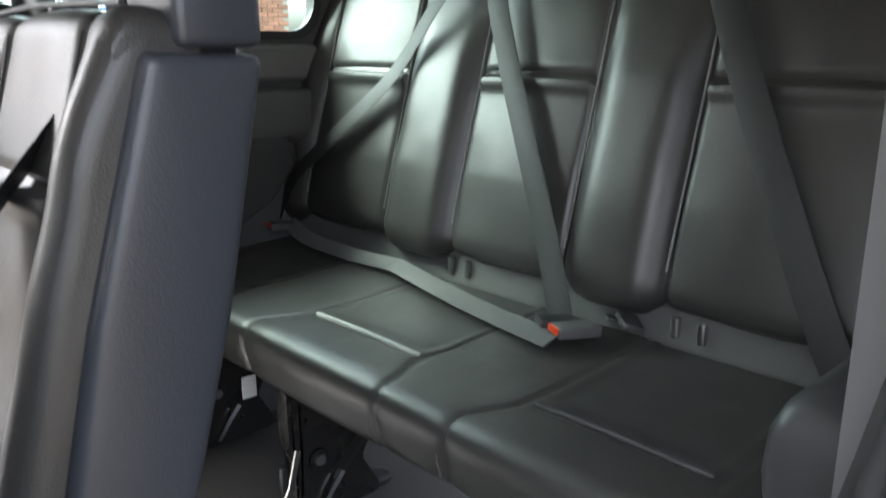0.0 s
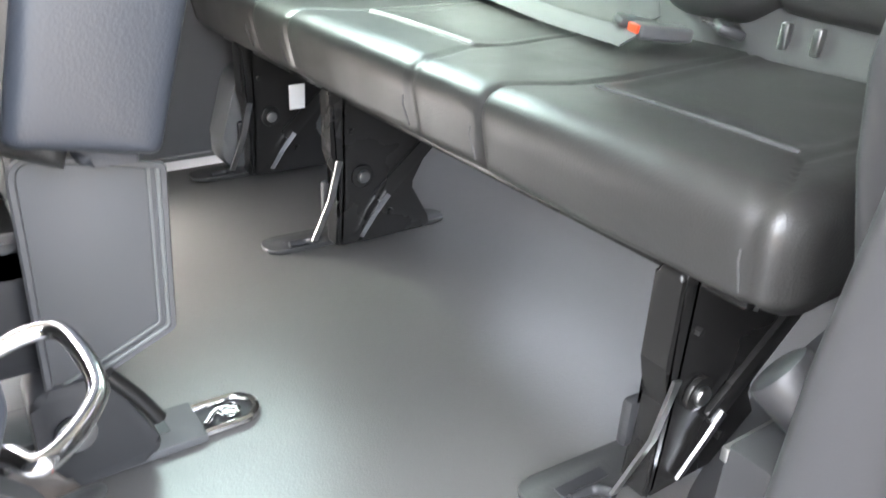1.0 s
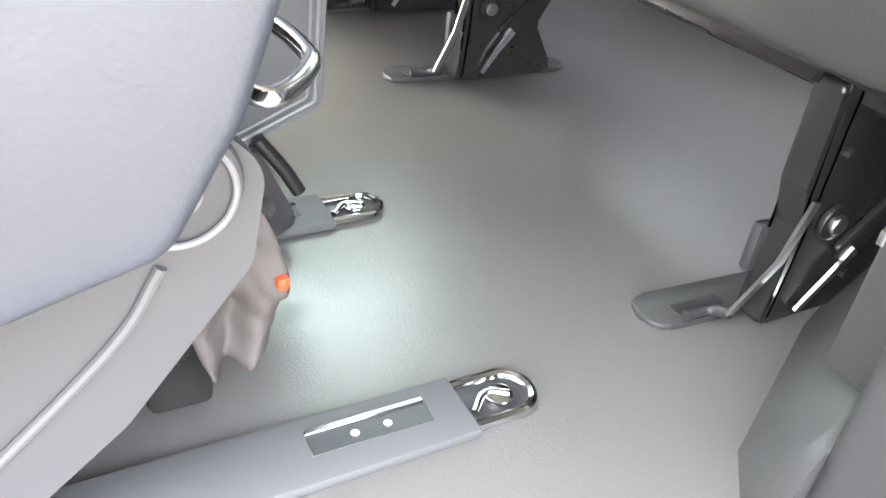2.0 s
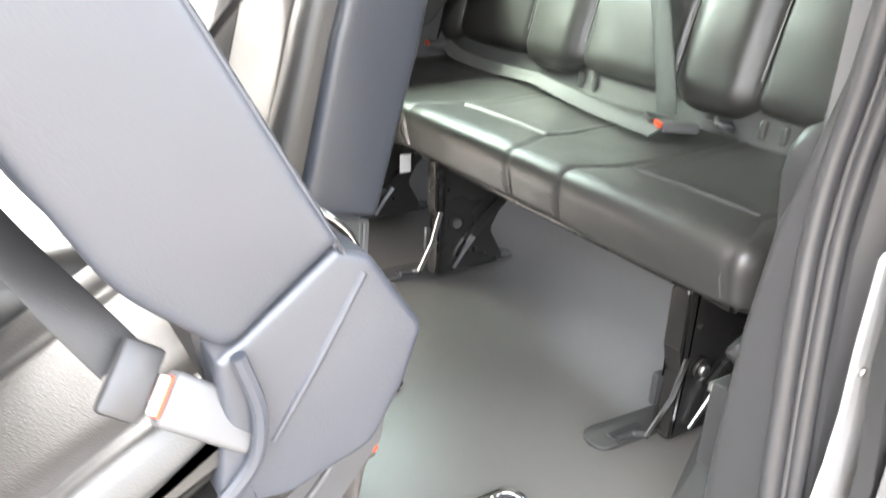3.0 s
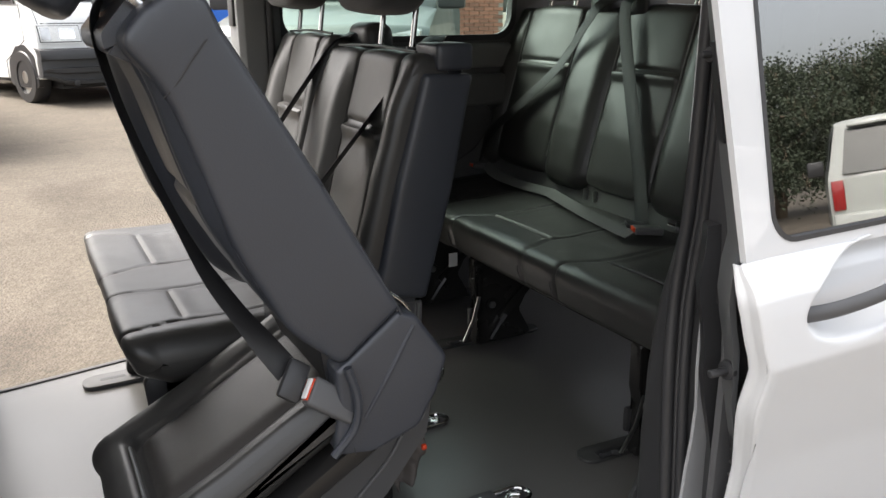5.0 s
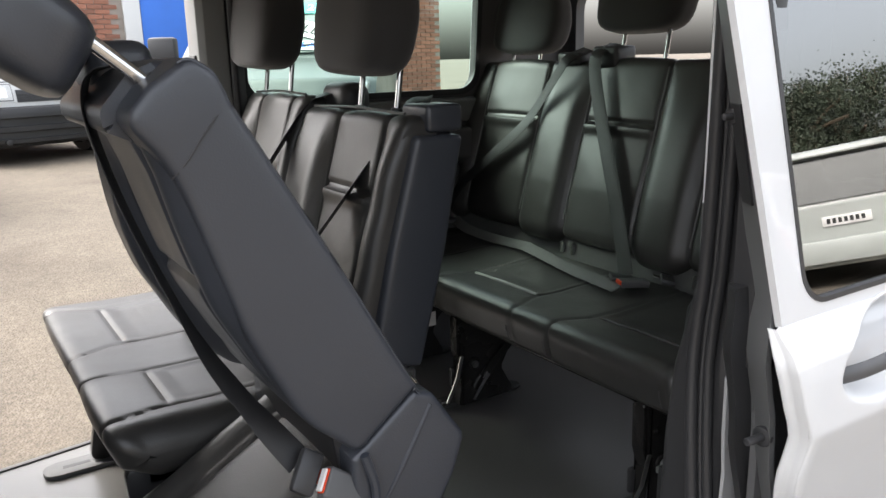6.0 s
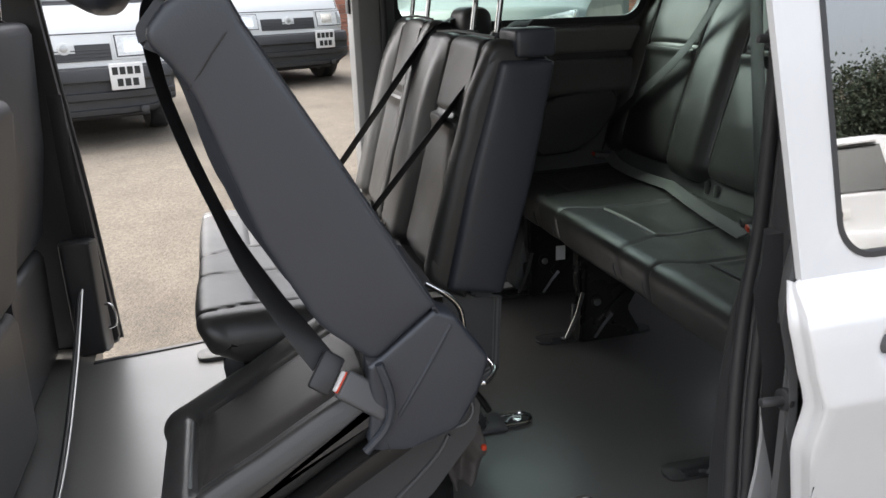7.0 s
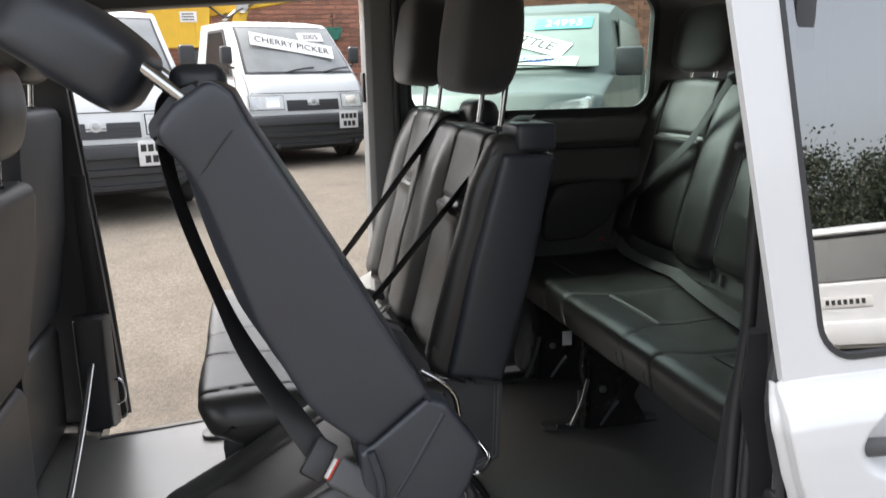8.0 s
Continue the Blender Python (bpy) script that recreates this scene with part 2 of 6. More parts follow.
def fillet(pts, radii, closed=True, n=6):
    """A polygon whose corners are rounded."""
    out, k = [], len(pts)
    for i in range(k):
        p = Vector(pts[i])
        r = radii[i] if isinstance(radii, (list, tuple)) else radii
        if r <= 0 or (not closed and i in (0, k - 1)):
            out.append(tuple(p))
            continue
        u, w = (Vector(pts[i - 1]) - p), (Vector(pts[(i + 1) % k]) - p)
        lu, lw = u.length, w.length
        u.normalize(), w.normalize()
        ang = max(0.05, math.acos(max(-1, min(1, u.dot(w)))))
        d = min(r / math.tan(ang / 2), lu * 0.49, lw * 0.49)
        a, b = p + u * d, p + w * d
        for j in range(n + 1):
            t = j / n
            out.append(tuple((1 - t) ** 2 * a + 2 * t * (1 - t) * p + t * t * b))
    return out


def dense(pts, step):
    out = [Vector(pts[0])]
    for a, b in zip(pts, pts[1:]):
        a, b = Vector(a), Vector(b)
        k = max(1, int(round((b - a).length / step)))
        out += [a.lerp(b, j / k) for j in range(1, k + 1)]
    return out


def smooth_line(pts, n=8):
    """Catmull-Rom through the points."""
    P = [Vector(p) for p in pts]
    P = [2 * P[0] - P[1]] + P + [2 * P[-1] - P[-2]]
    out = []
    for i in range(1, len(P) - 2):
        for j in range(n):
            t = j / n
            a, b, c, d = P[i - 1], P[i], P[i + 1], P[i + 2]
            out.append(0.5 * (2 * b + (c - a) * t + (2 * a - 5 * b + 4 * c - d) * t * t + (3 * b - a - 3 * c + d) * t ** 3))
    return out + [P[-2]]


def sweep(name, pts, section, mat, parent=None, side=None, label="", closed=False, m=None, scale=None):
    """A section (list of (s, u) offsets) carried along a line. side: the way of s, or None for parallel transport."""
    P = [Vector(p) for p in pts]
    k, verts, faces = len(section), [], []
    prev = None
    for i, p in enumerate(P):
        t = (P[(i + 1) % len(P)] - P[i - 1]) if closed else (P[min(i + 1, len(P) - 1)] - P[max(i - 1, 0)])
        t.normalize()
        if side is not None:
            s = Vector(side[i] if isinstance(side, list) else side)
        else:
            s = prev if prev is not None else (Vector((0, 0, 1)) if abs(t.z) < 0.9 else Vector((1, 0, 0)))
        s = (s - t * s.dot(t)).normalized()
        prev, u = s, t.cross(s)
        f = scale[i] if scale else 1
        verts += [p + (s * a + u * b) * f for a, b in section]
    n = len(P)
    for i in range(n if closed else n - 1):
        for j in range(k):
            a, b = i * k + j, i * k + (j + 1) % k
            c, d = ((i + 1) % n) * k + (j + 1) % k, ((i + 1) % n) * k + j
            faces.append((a, b, c, d))
    if not closed:
        faces += [tuple(range(k)), tuple(range((n - 1) * k, n * k))]
    return solid(name, verts, faces, mat, parent, label, True, m)


def ring(r, n=10):
    return [(r * math.cos(2 * math.pi * i / n), r * math.sin(2 * math.pi * i / n)) for i in range(n)]


def tube(name, pts, r, mat, parent=None, label="", n=10, closed=False, m=None, curve=True):
    return sweep(name, smooth_line(pts, 6) if curve and len(pts) > 2 and not closed else pts, ring(r, n), mat, parent, None, label, closed, m)


def strap(name, pts, side, w, parent, mat=None, thick=0.0022, label="", m=None):
    h, q = w / 2, thick / 2
    sec = [(-h, -q * 0.3), (-h + 0.002, -q), (h - 0.002, -q), (h, -q * 0.3), (h, q * 0.3), (h - 0.002, q), (-h + 0.002, q), (-h, q * 0.3)]
    return sweep(name, smooth_line(pts, 8), sec, mat or WEBBING, parent, side, label, False, m)


def disc(name, p, axis, r, h, mat, parent=None, n=20, bevel=0.0, label="", m=None):
    a = Vector(axis).normalized()
    bm = bmesh.new()
    bmesh.ops.create_cone(bm, cap_ends=True, segments=n, radius1=r, radius2=r, depth=h)
    if bevel:
        rim = [e for e in bm.edges if abs(e.verts[0].co.z - e.verts[1].co.z) < 1e-6]
        bmesh.ops.bevel(bm, geom=rim, offset=bevel, segments=2, affect="EDGES", profile=0.5)
    bmesh.ops.transform(bm, matrix=Matrix.Translation(p) @ a.to_track_quat("Z", "Y").to_matrix().to_4x4(), verts=bm.verts)
    return part(name, bm, mat, parent, label, True, m)


def pad(name, prof, y0, y1, depth, mat, parent=None, label="", step=0.008, edge=0.03, m=None, ystep=0.008):
    """Upholstery: an open profile in xz drawn out along y, pushed outwards by depth(y, x, z, s); its ends are rounded."""
    P = dense(prof, step)
    L = [0.0]
    for a, b in zip(P, P[1:]):
        L.append(L[-1] + (b - a).length)
    N = []
    for i in range(len(P)):
        t = (P[min(i + 1, len(P) - 1)] - P[max(i - 1, 0)]).normalized()
        N.append(Vector((-t.y, t.x)))
    mid = sum(P, Vector((0, 0))) / len(P)
    if sum((p - mid).dot(q) for p, q in zip(P, N)) < 0:
        N = [-q for q in N]
    ny = max(6, int((y1 - y0) / ystep))
    ys = [y0 + (y1 - y0) * j / ny for j in range(ny + 1)]
    for f in (0.1, 0.25, 0.45):
        ys += [y0 + edge * f * 0.4, y1 - edge * f * 0.4]
    ys = sorted(set(round(y, 6) for y in ys))
    cov = [sum((p - mid)[a] * (p - mid)[b] for p in P) for a, b in ((0, 0), (0, 1), (1, 1))]
    ang = 0.5 * math.atan2(2 * cov[1], cov[0] - cov[2])
    ax = Vector((math.cos(ang), math.sin(ang)))
    lo, hi = min((p - mid).dot(ax) for p in P), max((p - mid).dot(ax) for p in P)
    th = max(abs((p - mid).dot(Vector((-ax.y, ax.x)))) for p in P)
    T = [mid + ax * min(hi - th, max(lo + th, (p - mid).dot(ax))) for p in P]
    W = [(t - p).normalized() if (t - p).dot(q) < -0.5 * edge else -q for t, p, q in zip(T, P, N)]
    verts, faces, k = [], [], len(P)
    for y in ys:
        d = min(y - y0, y1 - y)
        drop = edge - math.sqrt(max(0, edge ** 2 - (edge - d) ** 2)) if d < edge else 0
        for p, q, s, w in zip(P, N, L, W):
            r = p + q * depth(y, p.x, p.y, s) + w * drop
            verts.append((r.x, y, r.y))
    for j in range(len(ys) - 1):
        for i in range(k - 1):
            faces.append((j * k + i, j * k + i + 1, (j + 1) * k + i + 1, (j + 1) * k + i))
        faces.append((j * k + k - 1, j * k, (j + 1) * k, (j + 1) * k + k - 1))
    faces += [tuple(range(k)), tuple(range((len(ys) - 1) * k, len(ys) * k))]
    return solid(name, verts, faces, mat, parent, label, True, m)


def puffed(name, outline, y0, y1, r, bulge, mat, parent=None, label=""):
    """An upholstered slab: an outline in xz between y0 and y1 with soft edges of radius r and gently swelling sides."""
    P = [Vector(p) for p in outline]
    k = len(P)
    mid = sum(P, Vector((0, 0))) / k
    cov = [sum((p - mid)[i] * (p - mid)[j] for p in P) for i, j in ((0, 0), (0, 1), (1, 1))]
    ang = 0.5 * math.atan2(2 * cov[1], cov[0] - cov[2])
    ax = Vector((math.cos(ang), math.sin(ang)))
    lo, hi = min((p - mid).dot(ax) for p in P), max((p - mid).dot(ax) for p in P)
    th = max(abs((p - mid).dot(Vector((-ax.y, ax.x)))) for p in P)
    T = [mid + ax * min(hi - th, max(lo + th, (p - mid).dot(ax))) for p in P]
    N = [(t - p).normalized() for t, p in zip(T, P)]
    side0 = [(r + 0.010, y0 - bulge)] + [(r - r * math.sin(math.pi / 2 * j / 5), y0 + r - r * math.cos(math.pi / 2 * j / 5)) for j in range(6)]
    side1 = [(d, y1 - (y - y0)) for d, y in side0[::-1]]
    verts, faces = [], []
    levels = side0 + side1
    for d, y in levels:
        verts += [(p.x + n.x * d, y, p.y + n.y * d) for p, n in zip(P, N)]
    for j in range(len(levels) - 1):
        faces += [(j * k + i, j * k + (i + 1) % k, (j + 1) * k + (i + 1) % k, (j + 1) * k + i) for i in range(k)]
    faces += [tuple(range(k)), tuple(range((len(levels) - 1) * k, len(levels) * k))]
    return solid(name, verts, faces, mat, parent, label, True)


def twist(keys, n):
    """n side vectors, easing from key to key; keys: (step, vector)."""
    out = []
    for i in range(n):
        for (a, u), (b, v) in zip(keys, keys[1:]):
            if i <= b:
                break
        f = step01(a, b, i)
        out.append(tuple(p + (q - p) * f for p, q in zip(u, v)))
    return out


def groove(d, w):
    return math.exp(-(d / w) ** 2)


def step01(a, b, x):
    t = max(0.0, min(1.0, (x - a) / (b - a)))
    return t * t * (3 - 2 * t)


def holed(name, outer, inner, a, b, mat, parent=None, axis="y", label="", off=None):
    """A flat panel with an opening: outer and inner outlines with as many points, drawn out from a to b. off(p): a shift along the axis."""
    put = {"y": lambda p, t: (p[0], t, p[1]), "x": lambda p, t: (t, p[0], p[1]), "z": lambda p, t: (p[0], p[1], t)}[axis]
    off = off or (lambda p: 0)
    k, verts, faces = len(outer), [], []
    for loop, t in ((outer, a), (inner, a), (inner, b), (outer, b)):
        verts += [put(p, t + off(p)) for p in loop]
    for r in range(4):
        for i in range(k):
            j = (i + 1) % k
            q = ((r + 1) % 4) * k
            faces.append((r * k + i, r * k + j, q + j, q + i))
    return solid(name, verts, faces, mat, parent, label, True)


def box_loop(x0, x1, z0, z1, r, n=6):
    """A rectangle with rounded corners, 4 * (n + 1) points."""
    out = []
    for cx, cz, a0 in ((x1 - r, z1 - r, 0), (x0 + r, z1 - r, 90), (x0 + r, z0 + r, 180), (x1 - r, z0 + r, 270)):
        out += [(cx + r * math.cos(radians(a0 + 90 * i / n)), cz + r * math.sin(radians(a0 + 90 * i / n))) for i in range(n + 1)]
    return out


def lettering(name, text, size, m, mat, parent=None, depth=0.002, label=""):
    cu = bpy.data.curves.new(name, "FONT")
    cu.body, cu.size, cu.extrude, cu.align_x, cu.align_y = text, size, depth, "CENTER", "CENTER"
    tmp = bpy.data.objects.new(name, cu)
    me = bpy.data.meshes.new_from_object(tmp)
    bpy.data.objects.remove(tmp)
    return finish(name, me, mat, parent, label, False, m)

# ---- the van's shell ----
W0, W1 = 0.0, 1.60          # inner faces of the two sides at the doors
ROOF = 1.30

tagged(prism("floor", [(-1.5, 0.0), (2.2, 0.0), (2.2, 1.56), (0.90, 1.56), (0.90, 1.533), (0.0, 1.392), (0.0, 1.56), (-1.5, 1.56)], -0.05, 0.0, FLOOR, axis="z", bevel=0.003),
       "grey textured rubber floor of the passenger cabin", "floor", kind="structure")
tagged(prism("floor_edge_trim", [(0.002, 1.394), (0.898, 1.535), (0.898, 1.552), (0.002, 1.410)], -0.07, 0.005, RUBBER, axis="z", bevel=0.003),
       "black rubber edging along the open doorway", "trim", kind="structure")
tagged(prism("floor_edge_trim", [(-0.9, -0.02), (1.06, -0.02), (1.06, -0.002), (-0.9, -0.002)], -0.06, 0.004, RUBBER, axis="z", bevel=0.003),
       "black rubber edging along the near doorway", "trim", kind="structure")
tagged(prism("sill_near", [(-1.0, -0.09), (2.2, -0.09), (2.2, -0.022), (-1.0, -0.022)], -0.30, -0.06, PAINT, axis="z", bevel=0.02),
       "silver white painted door sill of the van", "sill", kind="structure")
tagged(prism("sill_far", [(-1.0, 1.42), (2.2, 1.56), (2.2, 1.68), (-1.0, 1.68)], -0.32, -0.14, PAINT, axis="z", bevel=0.02),
       "silver white painted door sill of the van", "sill", kind="structure")
tagged(rbox("ceiling", (-1.5, 2.2), (0.0, 1.66), (ROOF, ROOF + 0.06), HEADLINING, bevel=0.02), "pale grey fabric headlining of the van", "ceiling", kind="structure")
tagged(rbox("roof", (-1.55, 2.25), (-0.02, 1.68), (ROOF + 0.064, ROOF + 0.10), PAINT, bevel=0.015), "silver white painted van roof", "roof", kind="structure")


def build_far_wall():
    wall = thing("wall_far", "dark grey trimmed van side with a tinted window", "wall", (1.4, 1.62, 0), kind="structure")
    lean = lambda p: -0.10 * max(0, p[1] - 0.8)
    holed("inner_trim", box_loop(0.93, 2.2, 0.0, ROOF, 0.02), box_loop(0.975, 1.82, 0.88, 1.26, 0.07), 1.61, 1.65, TRIM, wall, off=lean)
    holed("window_seal", box_loop(0.967, 1.828, 0.872, 1.268, 0.075), box_loop(0.987, 1.808, 0.892, 1.248, 0.065), 1.600, 1.612, RUBBER, wall, off=lean)
    holed("outer_skin", box_loop(0.93, 2.2, -0.1, ROOF, 0.02), box_loop(0.955, 1.84, 0.855, 1.28, 0.07), 1.66, 1.68, PAINT, wall, off=lean)
    v = [(0.975, 1.648 + lean((0, 0.88)), 0.88), (1.82, 1.648 + lean((0, 0.88)), 0.88), (1.82, 1.648 + lean((0, 1.26)), 1.26), (0.975, 1.648 + lean((0, 1.26)), 1.26)]
    v += [(a, b + 0.004, c) for a, b, c in v]
    solid("pane", v, [(0, 1, 2, 3), (7, 6, 5, 4), (0, 1, 5, 4), (1, 2, 6, 5), (2, 3, 7, 6), (3, 0, 4, 7)], GLASS_TINT, wall, "green tinted side glass", smooth=False)
    prism("ledge", fillet([(1.580, 0.78), (1.61, 0.78), (1.604, 0.868), (1.570, 0.855)], 0.012), 0.95, 2.19, TRIM_LIGHT, wall, axis="x", bevel=0.003, label="pale grey window ledge")
    prism("armrest", fillet([(1.54, 0.66), (1.61, 0.60), (1.61, 0.76), (1.56, 0.76)], 0.02), 1.0, 2.19, TRIM, wall, axis="x", bevel=0.006)
    prism("lower_panel", fillet([(1.575, 0.02), (1.609, 0.02), (1.609, 0.58), (1.59, 0.58)], 0.008), 0.96, 2.19, TRIM, wall, axis="x", bevel=0.004)
    pad_edge = fillet([(1.42, 0.455), (1.56, 0.462), (1.64, 0.505), (1.72, 0.60), (1.70, 0.66), (1.46, 0.64), (1.43, 0.56)], [0.02, 0.05, 0.06, 0.05, 0.03, 0.05, 0.05])
    rest = prism("side_pad", pad_edge, 1.548, 1.580, ARCH, wall, bevel=0.014, seg=3, label="dark moulded side trim")
    sweep("pad_edge", [(x, 1.550, z) for x, z in pad_edge], ring(0.0035, 6), RUBBER, rest, None, "", True)
    tube("panel_groove", [(1.0, 1.588, 0.588), (1.4, 1.588, 0.588), (2.18, 1.588, 0.588)], 0.004, RUBBER, wall, n=6)
    prism("wheel_arch_cover", fillet([(1.30, 0.0), (2.19, 0.0), (2.19, 0.36), (1.62, 0.36), (1.36, 0.2)], 0.06), 1.49, 1.572, TRIM_LIGHT, wall, bevel=0.015)
    return wall


def build_far_pillar():
    p = thing("pillar_far", "grey door pillar with a black rubber seal", "pillar", (0.9, 1.62, 0), kind="structure")
    prism("trim_cover", fillet([(0.935, 1.535), (0.968, 1.55), (0.968, 1.60), (0.935, 1.60)], 0.008), 0.0, ROOF, TRIM, p, axis="z", bevel=0.004)
    # Same silver paint as the body, with the doorway's shade coloured in.
    prism("painted_jamb", fillet([(0.842, 1.56), (0.86, 1.545), (0.925, 1.545), (0.925, 1.66), (0.842, 1.66)], 0.008), -0.02, ROOF, PAINT_SHADED, p, axis="z", bevel=0.003, label="painted door jamb")
    tube("door_seal", [(0.931, 1.538, 0.01), (0.931, 1.535, 0.6), (0.931, 1.52, 1.28)], 0.011, RUBBER, p)
    rbox("striker", (0.834, 0.844), (1.58, 1.63), (0.93, 1.02), TRIM_BLACK, p, 0.003)
    return p


def build_b_pillar():
    p = thing("pillar_front", "dark plastic covered front door pillar", "pillar", (0.0, 1.58, 0), kind="structure")
    prism("cover", fillet([(-0.16, 0.0), (0.06, 0.0), (0.035, 0.45), (0.0, 0.95), (-0.02, ROOF), (-0.16, ROOF)], [0.0, 0.02, 0.1, 0.1, 0, 0]), 1.535, 1.575, TRIM_BLACK, p, bevel=0.008)
    prism("jamb", fillet([(-0.14, -0.02), (0.05, -0.02), (0.02, 0.5), (-0.03, ROOF), (-0.14, ROOF)], 0.01), 1.58, 1.66, TRIM_BLACK, p, bevel=0.006)
    tube("door_seal", [(0.058, 1.578, 0.0), (0.036, 1.578, 0.45), (0.0, 1.57, 0.95), (-0.02, 1.55, 1.28)], 0.008, RUBBER, p)
    prism("foot_trim", fillet([(-0.05, 1.46), (0.030, 1.47), (0.050, 1.53), (-0.05, 1.53)], 0.015), 0.0, 0.34, TRIM_BLACK, p, axis="z", bevel=0.008)
    tube("tie_loop", [(0.046, 1.475, 0.075), (0.066, 1.472, 0.085), (0.070, 1.472, 0.115), (0.062, 1.474, 0.145), (0.044, 1.478, 0.15)], 0.0045, CHROME, p, "bright tie loop")
    rbox("seal_strip", (-0.02, 0.02), (1.532, 1.54), (0.35, 0.75), RUBBER, p, 0.002)
    return p


def build_near_pillar():
    p = thing("pillar_near", "dark grey trimmed door pillar with rubber seals", "pillar", (1.1, 0.0, 0), kind="structure")
    verts, faces = [], []
    levels = [(0.0, 0.125, 1.12, 1.112, 0.015), (0.12, 0.125, 1.118, 1.120, 0.022), (0.25, 0.125, 1.115, 1.126, 0.036), (0.38, 0.121, 1.116, 1.132, 0.051), (0.50, 0.112, 1.120, 1.145, 0.066),
              (0.58, 0.095, 1.124, 1.153, 0.068), (0.66, 0.080, 1.13, 1.156, 0.062), (0.80, 0.070, 1.13, 1.150, 0.053), (1.0, 0.064, 1.127, 1.143, 0.046), (ROOF, 0.055, 1.12, 1.133, 0.038)]
    for z, w, x, rx, ry in levels:
        sec = fillet([(rx + 0.006, ry - 0.012), (rx + 0.03, ry - 0.028), (1.20, -0.002), (1.27, 0.06), (1.27, 0.13), (1.22, w + 0.02), (x + 0.03, w)], [0.004, 0.008, 0, 0, 0, 0.03, 0.025])
        k = len(sec)
        verts += [(a, b, z) for a, b in sec]
    for j in range(len(levels) - 1):
        faces += [(j * k + i, j * k + (i + 1) % k, (j + 1) * k + (i + 1) % k, (j + 1) * k + i) for i in range(k)]
    faces += [tuple(range(k)), tuple(range((len(levels) - 1) * k, len(levels) * k))]
    solid("trim_cover", verts, faces, TRIM_BLACK, p)
    body = fillet([(1.070, -0.06), (1.086, 0.12), (1.096, 0.25), (1.103, 0.30), (1.106, 0.36), (1.100, 0.43), (1.099, 0.525), (1.17, 0.525), (1.17, -0.06)], [0, 0.05, 0.02, 0.02, 0.02, 0.02, 0.004, 0, 0])
    # Body paint in a mid tone that already holds the shade.
    prism("painted_jamb", [(x + 0.027, z) for x, z in body], -0.014, -0.008, PAINT_HALF_SHADED, p, bevel=0.002, label="silver painted door jamb")
    prism("upper_jamb", [(1.150, 0.53), (1.197, 0.53), (1.197, ROOF), (1.140, ROOF)], -0.014, -0.008, TRIM_BLACK, p, bevel=0.002)
    disc("jamb_bolt", (1.139, -0.016, 0.405), (0, -1, 0), 0.006, 0.006, STEEL, p, 8, 0.001)
    tube("door_seal", [(rx, ry, z) for z, w, x, rx, ry in levels], 0.0105, RUBBER, p, "black rubber door seal")
    tube("door_seal", [(rx + 0.016, ry - 0.018, z) for z, w, x, rx, ry in levels], 0.0095, RUBBER, p, "black rubber door seal")
    rbox("seal_bracket", (1.098, 1.126), (-0.066, -0.030), (0.56, 1.28), TRIM_BLACK, p, 0.004)
    rbox("bare_flange", (1.150, 1.154), (0.058, 0.0705), (0.772, ROOF - 0.02), PAINT, p, 0.002, 1, "white painted body flange")
    return p


BULGE = ((0.26, 0.160, 1.290), (0.35, 0.174, 1.285), (0.45, 0.198, 1.278), (0.51, 0.206, 1.276), (0.545, 0.205, 1.280), (0.568, 0.196, 1.288), (0.582, 0.176, 1.302), (0.586, 0.140, 1.330))   # height, depth, front


